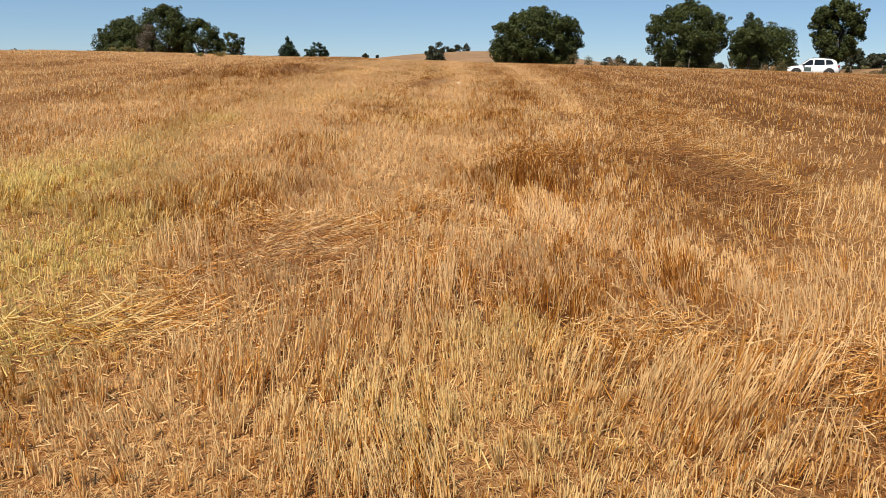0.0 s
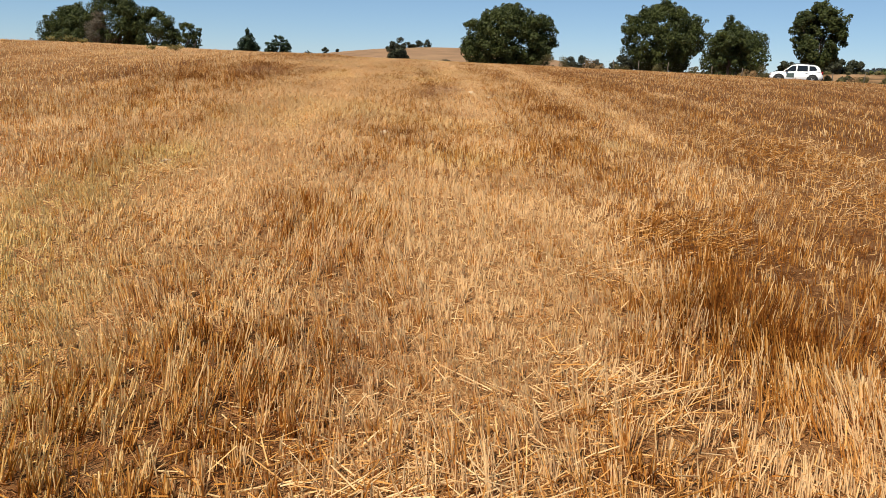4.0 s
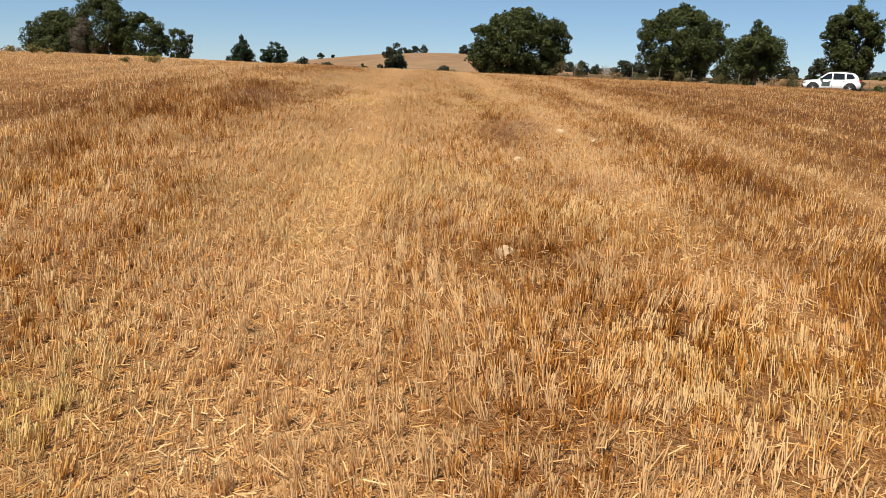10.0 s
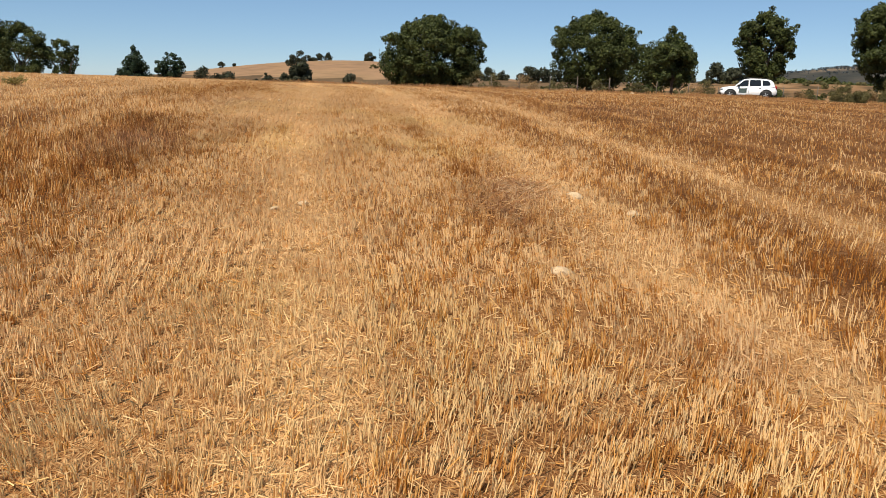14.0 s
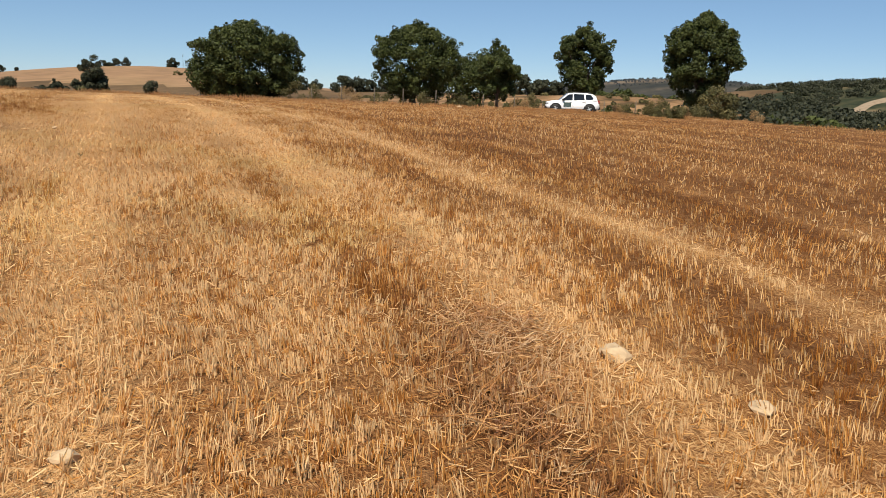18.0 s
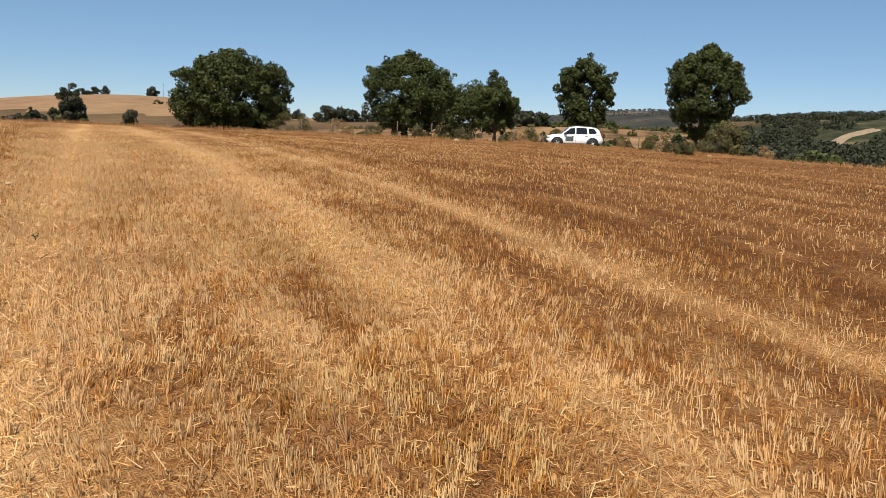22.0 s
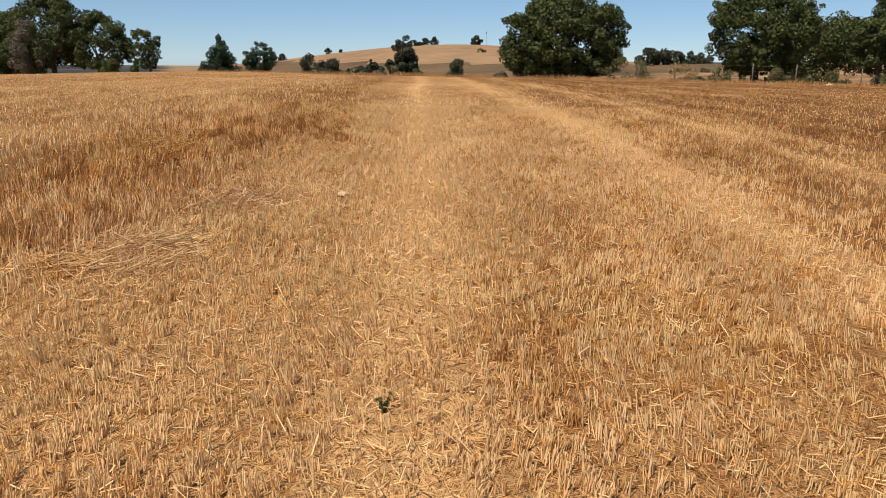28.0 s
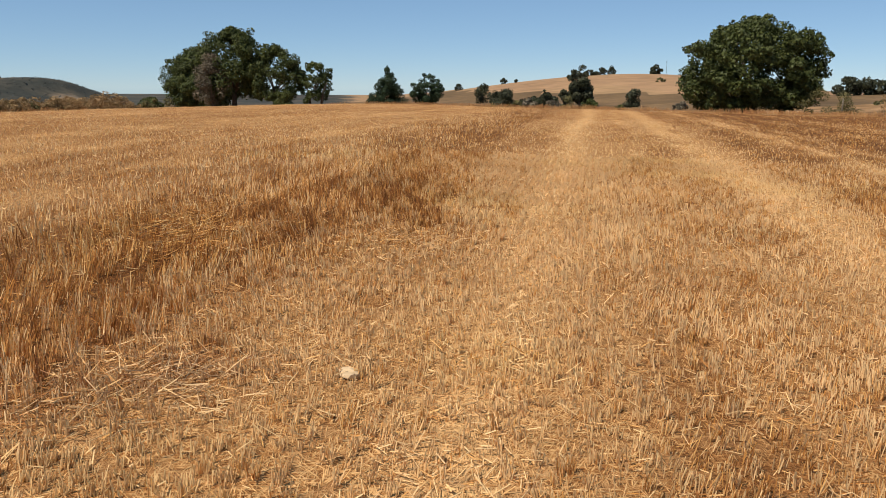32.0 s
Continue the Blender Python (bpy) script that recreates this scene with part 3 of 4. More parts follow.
def box(bm, x0, x1, y0, y1, z0, z1, bevel=0.0):
    m = bmesh.ops.create_cube(bm, size=1.0, matrix=Matrix.Translation(((x0 + x1) / 2, (y0 + y1) / 2, (z0 + z1) / 2)) @ Matrix.Diagonal((x1 - x0, y1 - y0, z1 - z0, 1)))
    if bevel:
        edges = list({e for v in m["verts"] for e in v.link_edges})
        bmesh.ops.bevel(bm, geom=edges, offset=bevel, segments=2, affect="EDGES")


# ---- the land ----
def lines(lo, hi, step, far, grow):
    """Grid lines: even from lo to hi, then wider and wider out to far."""
    a = list(np.arange(lo, hi + 1e-6, step))
    s = step
    while a[-1] < far:
        s *= grow
        a.append(a[-1] + s)
    s = step
    while a[0] > -far:
        s *= grow
        a.insert(0, a[0] - s)
    return np.array(a)


gx, gy = lines(-8, 6, 0.2, 4300, 1.08), lines(0, 44, 0.25, 4300, 1.065)
gx, gy = np.unique(np.r_[gx, np.arange(-2100, -1280, 36)]), np.unique(np.r_[gy, np.arange(1600, 2300, 45)])
XX, YY = np.meshgrid(gx, gy)
ZZ = height(XX, YY)
cols = len(gx)
idx = np.arange(XX.size).reshape(XX.shape)
quads = np.stack([idx[:-1, :-1], idx[:-1, 1:], idx[1:, 1:], idx[1:, :-1]], -1).reshape(-1, 4)
cx, cy = (XX[:-1, :-1] + XX[1:, 1:]).ravel() / 2, (YY[:-1, :-1] + YY[1:, 1:]).ravel() / 2
inside = in_field(cx, cy)
slot = np.where(inside > 0, 0, 1)
cz = (ZZ[:-1, :-1] + ZZ[1:, 1:]).ravel() / 2
hillside = (cz > 1.3) & (np.hypot((cx - 20) / 230, (cy - 540) / 240) < 1)
slot = np.where((inside <= 0) & (cy > 190), 3, slot)
slot = np.where(hillside, 2, slot)
bearing, reach = np.degrees(np.arctan2(cx + 2, cy - 20)), np.hypot(cx + 2, cy - 20)
slot = np.where((bearing > 22) & (bearing < 44) & (inside <= 0) & (reach < 420), 1, slot)
slot = np.where((bearing > 33) & (bearing < 39) & (reach > 325) & (reach < 400), 2, slot)
slot = np.where((bearing > 43.5) & (reach > 110), 5, slot)
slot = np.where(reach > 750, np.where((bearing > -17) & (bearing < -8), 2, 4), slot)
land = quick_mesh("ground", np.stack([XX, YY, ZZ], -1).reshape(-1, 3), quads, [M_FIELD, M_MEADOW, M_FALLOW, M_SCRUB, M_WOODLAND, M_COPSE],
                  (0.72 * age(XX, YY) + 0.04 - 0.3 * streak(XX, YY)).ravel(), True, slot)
tagged(new("ground", land), "harvested straw-covered field rising to dry meadows and far hills", "ground", kind="structure")


# ---- stubble ----
rs = np.random.RandomState(11)


def scatter(x0, x1, y0, y1, per_m2, keep):
    n = int((x1 - x0) * (y1 - y0) * per_m2)
    x, y = rs.uniform(x0, x1, n), rs.uniform(y0, y1, n)
    ok = (rs.rand(n) < keep(x, y)) & (in_field(x, y) > 0)
    return x[ok], y[ok]


def stand(x, y):
    """How thickly the stubble stands, 0 to 1."""
    return np.clip(1.0 - 0.42 * streak(x, y) - 0.85 * laid(x, y) + 0.2 * tall(x, y), 0.08, 1) * (0.4 + 0.6 * smooth(0.3, 0.6, vnoise(x, y, 0.24, 0.42, 9)))


def beside(x, y):
    """Distance from the line that is walked."""
    return np.abs(x - np.interp(y, [-1, 4, 9, 13, 40], [0.26, -0.8, -1.6, -2.3, -2.3]))


def stubble(name, x, y, rad, label, shade=0.0, sides=1):
    n = len(x)
    tuft = rs.normal(0, 0.014, (n, 2))
    row, gap = 0.10, 0.085                               # stalks gather into tufts along the drilled rows
    jx, jy = np.floor(x / row).astype(int), np.floor(y / gap).astype(int)
    px, py = (jx + 0.2 + 0.6 * TABLE[jx % 256, jy % 256]) * row, (jy + TABLE[jy % 256, (jx + 91) % 256]) * gap
    pull = rs.uniform(0.35, 0.95, n)
    x, y = x + (px - x) * pull + tuft[:, 0], y + (py - y) * pull + tuft[:, 1]
    full = TABLE[(jx + 13) % 256, (jy + 57) % 256] > 0.13
    x, y, jx, jy = x[full], y[full], jx[full], jy[full]
    n = len(x)
    z = height(x, y)
    a = age(x, y)
    early = smooth(8.5, 4, y)
    h = (0.060 + 0.028 * a + 0.05 * tall(x, y) + 0.10 * early * smooth(0.4, 0.8, vnoise(x, y, 0.7, 0.9, 10))) * rs.uniform(0.5, 1.2, n) * (0.6 + 0.8 * TABLE[(jx + 71) % 256, (jy + 29) % 256])
    for a_, c_, p, q, k in BROWN_LOW[:2] + BROWN_LOW[6:9] + PALE_LOW[2:4]:   # uncut tufts
        h = h + 0.12 * np.exp(-(((x - a_) / p) ** 2 + ((y - c_) / q) ** 2)) * rs.uniform(0.5, 1.2, n)
    h = h * (1 - 0.18 * smooth(14, 24, y)) * (1 - 0.4 * smooth(32, 60, y)) * (1 - 0.3 * smooth(8, 20, np.abs(x + 1)))
    lean = rs.normal(0, 0.19, (n, 2)) + np.stack([(vnoise(x, y, 0.6, 0.8, 12) - 0.5) * 0.6, (vnoise(x, y, 0.6, 0.8, 13) - 0.4) * 0.6], -1)
    foot = np.stack([x, y, z - 0.015], -1)
    tip = foot + np.stack([lean[:, 0] * h, lean[:, 1] * h, h + 0.015], -1)
    ages = np.clip(a * 1.15 - 0.28 + shade + 0.98 * (TABLE[(jx + 40) % 256, (jy + 7) % 256] - 0.5) + np.where(rs.rand(n) < 0.5, -0.24, 0.14) + rs.normal(0.0, 0.16, n), 0, 1)
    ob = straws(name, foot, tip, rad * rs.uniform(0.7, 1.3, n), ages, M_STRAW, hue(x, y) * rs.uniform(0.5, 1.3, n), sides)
    return tagged(ob, label, "stubble", kind="stuff")


def near_zone(x, y):
    return (x > -6.5) & (x < 4.5) & (y < 43)


x, y = scatter(-4.6, 2.3, 0.4, 43, 2900, lambda x, y: stand(x, y) * smooth(2.2, 1.7, beside(x, y)))
stubble("stubble", x, y, 0.0026, "short golden cut straw stalks standing in the field", sides=2)
x, y = scatter(-6.5, 4.5, 0.4, 43, 2500, lambda x, y: stand(x, y) * smooth(1.7, 2.2, beside(x, y)) * (0.3 + 0.7 * smooth(4.8, 2.2, beside(x, y))))
stubble("stubble", x, y, 0.003, "short golden cut straw stalks standing a few steps from the path", 0.04)
x, y = scatter(-26, 24, 0.4, 66, 130, lambda x, y: stand(x, y) * np.where(near_zone(x, y), 0, 1) * smooth(30, 5, np.abs(x + 1)) * (1 - 0.5 * smooth(40, 60, y)))
stubble("stubble", x, y, 0.0056, "golden-brown cut straw stalks standing farther out", 0.0)
x, y = scatter(-13, -6.5, 28, 46, 240, lambda x, y: stand(x, y) * smooth(-13, -7, x))
stubble("stubble", x, y, 0.0042, "golden cut straw stalks standing beside the taller strip", 0.0)
x, y = scatter(-45, 45, 20, 97, 26, lambda x, y: stand(x, y) * np.where((np.abs(x + 1) < 15) & (y < 50), 0, 1))
stubble("stubble", x, y, 0.0065, "golden-brown stubble towards the far edge of the field", -0.05)


def litter(name, x, y, rad, long, label, shade=0.0, sides=1):
    n = len(x)
    z = height(x, y)
    flat = laid(x, y)
    ln = rs.uniform(0.04, 0.17, n) * long * (1 + 1.7 * flat)
    turn = np.where(rs.rand(n) < 0.6 * flat, rs.normal(0.35, 0.3, n), rs.uniform(0, 6.283, n))
    tilt = np.abs(rs.normal(0, 0.42, n)) * (1 - 0.5 * flat)
    lift = rs.uniform(0.0, 0.03, n) * (1 + 1.5 * flat)
    foot = np.stack([x, y, z + 0.004 + lift], -1)
    tip = foot + np.stack([np.cos(turn) * ln, np.sin(turn) * ln, np.sin(tilt) * ln], -1)
    ages = np.clip(age(x, y) * 0.75 - 0.04 + 0.14 * flat * smooth(12, 8, y) + shade + 0.75 * (vnoise(x, y, 0.1, 0.09, 14) - 0.5) + np.where(rs.rand(n) < 0.5, -0.2, 0.14) + rs.normal(0, 0.2, n), 0, 1)
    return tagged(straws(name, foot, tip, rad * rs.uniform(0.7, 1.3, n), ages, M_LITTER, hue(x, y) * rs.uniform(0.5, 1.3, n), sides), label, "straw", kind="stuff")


x, y = scatter(-6.5, 4.5, 0.4, 43, 1400, lambda x, y: np.clip(0.11 + 0.3 * streak(x, y) + 0.9 * laid(x, y), 0, 1) * (0.22 + 0.78 * smooth(4.6, 1.4, beside(x, y))))
litter("loose_straw", x, y, 0.0025, 0.48, "pale loose straw lying flat between the stalks", sides=2)
x, y = scatter(-26, 24, 0.4, 62, 130, lambda x, y: np.clip(0.25 + 0.6 * streak(x, y) + 0.9 * laid(x, y), 0, 1) * np.where(near_zone(x, y), 0, 1) * smooth(28, 5, np.abs(x + 1)))
litter("loose_straw", x, y, 0.0038, 0.55, "pale loose straw lying in the outer field")

x, y = scatter(-6.5, 16, 8, 62, 120, lambda x, y: np.clip(1.3 * streak(x, y) - 0.4, 0, 1) * (0.5 + 0.5 * smooth(6, 3, np.abs(x))))
litter("loose_straw", x, y, 0.003, 0.45, "whitish straw left in lines by the harvester", -0.2)

# ---- trees and shrubs ----
def leafy(centres, sizes, count, leaf, seed, flat=0.85):
    """Leaves of a crown: small rhombs spread over overlapping rounded lobes."""
    r = np.random.RandomState(seed)
    centres, sizes = np.asarray(centres, float), np.asarray(sizes, float)
    w = sizes ** 2
    pick = r.choice(len(centres), count, p=w / w.sum())
    d = r.normal(0, 1, (count, 3))
    d /= np.linalg.norm(d, axis=1, keepdims=True)
    rad = sizes[pick] * (0.62 + 0.42 * r.rand(count) ** 0.7)
    pos = centres[pick] + d * rad[:, None] * [1, 1, flat]
    nrm = d + r.normal(0, 0.55, (count, 3))
    nrm /= np.linalg.norm(nrm, axis=1, keepdims=True)
    u = np.cross(nrm, r.normal(0, 1, (count, 3)))
    u /= np.linalg.norm(u, axis=1, keepdims=True) + 1e-9
    v = np.cross(nrm, u)
    s = leaf * r.uniform(0.6, 1.4, count)[:, None]
    verts = np.stack([pos - u * s - v * s * 0.4, pos + u * s - v * s * 0.4 + nrm * s * 0.2, pos + v * s], 1).reshape(-1, 3)
    # leaf tone: random, and slightly paler towards the top of the crown
    ages = np.repeat(np.clip(r.normal(0.5, 0.25, count) + 0.1 * (pos[:, 2] - pos[:, 2].mean()) / (np.ptp(pos[:, 2]) + 0.1), 0, 1), 3)
    return verts, np.arange(count * 3).reshape(-1, 3), ages


def lobes(wide, deep, low, high, count, seed, size=0.26, top=0.55, skew=0.0, full=0.7, crest=2.3):
    """Centres and sizes of a rounded crown's lobes, from low to high above the foot."""
    r = np.random.RandomState(seed)
    c, s = [], []
    mid = low + (high - low) * top
    for _ in range(count):
        a, q = r.uniform(0, 6.283), r.uniform(-1, 1)
        z = mid + q * ((high - mid) if q > 0 else (mid - low)) * 0.86
        ring = ((1 - q ** crest) if q > 0 else math.sqrt(1 - q * q * full)) * r.uniform(0.3, 0.9) ** 0.7
        c.append((math.cos(a) * wide / 2 * ring + skew * q * wide / 2, math.sin(a) * deep / 2 * ring, z))
        s.append(min(wide, high - low) * size * r.uniform(0.45, 1.1))
    return c, s


def tree(name, x, y, crown, leaves, leaf, trunk_h, trunk_r, label, mat=None, seed=1, limbs=5, category="tree", sink=0.05, z=None, stems=1):
    c, s = crown
    base = new(name)
    base.empty_display_size = 0.3
    base.location = (x, y, (height1(x, y) if z is None else z) - sink)
    tagged(base, label, category)
    r = random.Random(seed)
    if trunk_h > 0:
        bm = bmesh.new()
        for k in range(stems):
            ox, oy = (r.uniform(-0.8, 0.8), r.uniform(-0.4, 0.4)) if stems > 1 else (0, 0)
            top = Vector((ox * 1.6 + r.uniform(-0.3, 0.3), oy, trunk_h * 1.5))
            tube(bm, [(ox, oy, -0.1), (ox * 1.1, oy, trunk_h * 0.5), (ox * 1.3, oy, trunk_h), top], [trunk_r * 1.35, trunk_r, trunk_r * 0.85, trunk_r * 0.5])
        part("trunk", bm, M_BARK, base)
        for k in range(min(limbs, len(c))):
            e = c[(k * 7) % len(c)]
            b0 = Vector((0, 0, trunk_h * r.uniform(0.75, 1.25)))
            mid = b0.lerp(Vector(e), 0.5) + Vector((r.uniform(-0.2, 0.2), r.uniform(-0.2, 0.2), 0.25))
            bm = bmesh.new()
            tube(bm, [b0, mid, e], [trunk_r * 0.55, trunk_r * 0.35, trunk_r * 0.12], 6)
            part("limb", bm, M_BARK, base)
    if len(c) > 60:                                       # sprigs that break the outline
        mid = Vector((0, 0, sum(p[2] for p in c) / len(c)))
        for k in range(0, len(c), 2):
            p, size = Vector(c[k]), s[k]
            out = (p - mid).normalized() + Vector((r.uniform(-0.5, 0.5), r.uniform(-0.5, 0.5), r.uniform(-0.3, 0.5)))
            c, s = c + [tuple(p + out * size * r.uniform(0.55, 0.95))], s + [size * r.uniform(0.35, 0.55)]
    v, q, a = leafy(c, s, int(leaves * (2.3 if leaf < 0.25 else 1.5)), leaf * (0.62 if leaf < 0.25 else 0.9), seed)
    part_mesh("crown", quick_mesh("crown", v, q, [mat or M_OAK], a), base)
    return base


# trees along the far edge of the field
tree("oak", 9.0, 91.0, lobes(10.6, 9.0, 0.0, 6.8, 360, 3, 0.105, 0.5, full=0.55, crest=3.6), 24000, 0.16, 1.2, 0.28, "broad dark-green oak spreading low over the field edge", seed=3, stems=3)
tree("oak", 26.7, 95.0, lobes(9.4, 8.5, 0.8, 8.4, 260, 4, 0.105, 0.48, crest=2.9), 19000, 0.17, 1.8, 0.26, "rounded dark-green oak behind the fence", seed=4, stems=2)
c1, s1 = lobes(4.1, 3.6, 0.8, 5.0, 90, 5, 0.125)
c1 += [(-0.3, 0, 5.0), (-0.3, 0, 5.7), (0.6, 0.2, 5.0), (1.2, 0, 2.6), (1.3, 0.2, 1.8), (-0.9, 0.2, 4.2)]
s1 += [0.6, 0.4, 0.5, 0.55, 0.5, 0.6]
tree("oak", 28.9, 80.6, (c1, s1), 6500, 0.15, 1.3, 0.14, "young oak with a pointed top and gaps in its crown", seed=5)
tree("oak", 43.5, 116.0, lobes(8.5, 8.0, 0.6, 8.3, 30, 6, 0.25), 7000, 0.22, 1.8, 0.25, "dark-green oak standing behind the fence row", seed=6)
tree("oak", 36.2, 78.5, lobes(5.2, 4.8, 1.3, 7.7, 190, 7, 0.10, 0.6, full=0.95, crest=2.8), 12000, 0.15, 2.0, 0.17, "round-headed oak on a short trunk behind the white car", seed=7)
c2, s2 = lobes(6.7, 6.4, 1.4, 9.4, 230, 8, 0.10, 0.56, full=0.95, crest=2.8)
tree("oak", 45.3, 74.1, (c2, s2), 18000, 0.16, 2.5, 0.24, "tall round oak above shrubs at the field corner", seed=8)
tree("shrub", 39.6, 65.0, lobes(2.8, 2.2, 0.0, 2.4, 14, 9, 0.3), 2600, 0.10, 0, 0, "grey-green bush at the foot of the oak", M_SHRUB, 9, category="shrub")
tree("shrub", 36.6, 66.0, lobes(1.5, 1.5, 0.0, 1.3, 8, 10, 0.32), 1200, 0.09, 0, 0, "low dry bush beside the oak", M_SHRUB, 10, category="shrub")
# brush at the end of the bank
tree("shrub", -33.4, 47.0, lobes(4.6, 3.0, 0.0, 2.3, 60, 19, 0.2), 5000, 0.09, 0, 0, "dark olive bush at the near end of the bank", M_OAK, 19, category="shrub")
tree("shrub", -35.6, 52.5, lobes(4.2, 3.0, 0.0, 2.6, 60, 20, 0.2), 5000, 0.09, 0, 0, "tall brown-green bush on the bank", M_SHRUB, 20, category="shrub")
# copse on the rise to the other side
tree("oak", -46.8, 116.0, lobes(9.0, 8, 0.3, 8.0, 200, 11, 0.12, 0.55, full=0.8), 14000, 0.17, 1.5, 0.3, "wide dark-green oak in the copse", seed=11, stems=2)
tree("oak", -41.5, 106.0, lobes(7.4, 7, 0.2, 6.2, 130, 12, 0.125, 0.45), 10000, 0.16, 1.2, 0.2, "dense green oak with brown lower twigs in the copse", seed=12)
tree("oak", -35.5, 100.5, lobes(7.2, 7.0, 0.8, 7.5, 150, 13, 0.12, 0.6), 12000, 0.15, 1.8, 0.24, "tallest oak of the copse with an uneven top", seed=13)
tree("oak", -31.0, 99.5, lobes(5.4, 5.4, 0.6, 5.7, 100, 14, 0.125, 0.55), 7000, 0.14, 1.4, 0.17, "smaller oak leaning out of the copse", seed=14)
tree("oak", -27.4, 100.0, lobes(3.6, 3.2, 0.6, 4.2, 64, 15, 0.115, 0.55), 3400, 0.12, 1.5, 0.1, "thin open-crowned oak with sky between its branches", seed=15, stems=3)
tree("shrub", -36.5, 98.0, lobes(3.4, 2.2, 0.2, 5.2, 22, 16, 0.24, 0.45), 3200, 0.10, 0.6, 0.08, "tall grey half-dead bush before the copse", M_DEAD, 16, category="shrub")
tree("shrub", -29.5, 98.5, lobes(4.0, 2.5, 0.0, 1.7, 14, 17, 0.4), 2200, 0.11, 0, 0, "low dark bush under the copse", M_OAK, 17, category="shrub")
tree("shrub", -51.0, 112.0, lobes(4.0, 3, 0.0, 2.2, 12, 18, 0.34), 2000, 0.13, 0, 0, "low green bush at the end of the copse", M_OAK, 18, category="shrub")


def pine(x, y, h, wide, seed, label, spire=True):
    """A young pine: whorls of drooping branches round a straight stem."""
    r = random.Random(seed)
    c, s = [], []
    for k in range(7):
        f = k / 6
        w = wide / 2 * ((1 - f) ** 0.8 if spire else math.sin(0.45 + f * 2.2))
        for j in range(7 if f < 0.8 else 3):
            a = r.uniform(0, 6.283)
            for q in (0.45, 0.9):
                c.append((math.cos(a) * w * q, math.sin(a) * w * q, 0.15 + h * 0.88 * f + r.uniform(-0.1, 0.1) + q * 0.15))
                s.append(0.12 * wide * (1.2 - 0.6 * f))
    return tree("young_pine", x, y, (c, s), 7500, 0.09, h * 0.5, 0.06, label, M_PINE, seed, limbs=0, category="tree")


pine(-20.0, 98.0, 3.2, 3.3, 21, "young dark pine with a pointed top at the field edge")
pine(-17.0, 100.5, 2.8, 2.9, 22, "bushy young pine with an open top at the field edge", False)


def from_t29(bearing, r):
    """A place by bearing in degrees and distance from the head of the path."""
    return -2.2 + r * math.sin(radians(bearing)), 26.2 + r * math.cos(radians(bearing))


def far_tree(bearing, r, tall_, wide, seed, label, mat=None, name="oak", low=0.1, leaves=900):
    x, y = from_t29(bearing, r)
    tree(name, x, y, lobes(wide, wide, low * tall_, tall_, 18, seed, 0.3, 0.45), leaves, max(0.26, wide * 0.055), tall_ * 0.25 if low > 0.05 else 0, 0.03 * tall_, label, mat or M_WOODS, seed, limbs=2, sink=0.05 if low > 0.05 else 0.13 * tall_,
         category="tree" if name == "oak" else "shrub")


# the far hill
far_tree(3.9, 515, 5.6, 7.6, 31, "lone dark oak on the ridge of the far hill", leaves=1300, low=0.03)
far_tree(0.95, 520, 5.2, 5.4, 32, "round dark oak on the ridge of the far hill", low=0.03)
far_tree(-0.2, 500, 4.4, 6.0, 33, "dark oak on the ridge of the far hill", low=0.03)
far_tree(0.3, 505, 4.8, 6.0, 34, "dark oak on the ridge of the far hill", low=0.03)
far_tree(-1.0, 455, 6.5, 7.5, 35, "dark oak below the ridge of the far hill")
far_tree(-1.6, 435, 5.5, 6.5, 36, "dark oak below the ridge of the far hill")
far_tree(-6.4, 500, 4.0, 3.4, 37, "small dark oak on the far ridge", low=0.03)
far_tree(-5.5, 500, 2.0, 2.2, 38, "small dark bush on the far ridge", name="bush", low=0.03)
far_tree(-9.5, 480, 4.0, 4.5, 39, "small dark bush on the far ridge", name="bush", low=0.03)
far_tree(4.2, 400, 2.2, 5.0, 40, "low dark bush on the far slope", M_SHRUB, "bush", 0.0, 400)
far_tree(-1.1, 258, 8.4, 8.6, 41, "large grey-green oak at the foot of the far hill", leaves=3000)
far_tree(2.5, 245, 5.6, 5.0, 42, "dark round oak at the foot of the far hill", leaves=1300, low=0.02)
far_tree(-3.4, 240, 5.2, 8.0, 43, "clump of dark shrubs at the foot of the far hill", leaves=1500, low=0.0, name="bush")
far_tree(-4.4, 245, 5.0, 6.5, 44, "clump of dark shrubs at the foot of the far hill", leaves=1200, low=0.0, name="bush")
far_tree(-3.6, 235, 7.2, 2.6, 45, "narrow dark oak at the foot of the far hill", leaves=700)
far_tree(-2.2, 240, 6.0, 3.0, 46, "narrow dark oak at the foot of the far hill", leaves=800)
far_tree(-6.3, 250, 6.5, 6.0, 47, "dark round oak at the foot of the far hill", leaves=1300)
far_tree(-6.9, 255, 6.8, 4.5, 48, "dark round oak at the foot of the far hill", leaves=1000)
far_tree(-7.8, 320, 7.0, 6.0, 49, "dark oak on the lower slope", leaves=1000)
far_tree(-5.4, 230, 3.5, 5.5, 50, "grey-green shrub at the foot of the far hill", M_SHRUB, "bush", 0.0, 900)
far_tree(-8.8, 230, 3.0, 4.5, 51, "brown shrub at the foot of the far hill", M_SHRUB, "bush", 0.0, 800)
far_tree(-10.2, 200, 2.4, 4.5, 52, "brown shrub at the foot of the far hill", M_THORN, "bush", 0.0, 700)
far_tree(-7.6, 210, 2.4, 4.5, 53, "grey-green shrub at the foot of the far hill", M_SHRUB, "bush", 0.0, 700)
far_tree(-16.3, 180, 3.4, 5.0, 56, "dark bush beyond the young pines", None, "bush", 0.0, 700)
far_tree(-17.6, 190, 3.0, 5.0, 57, "dark bush beyond the young pines", None, "bush", 0.0, 700)
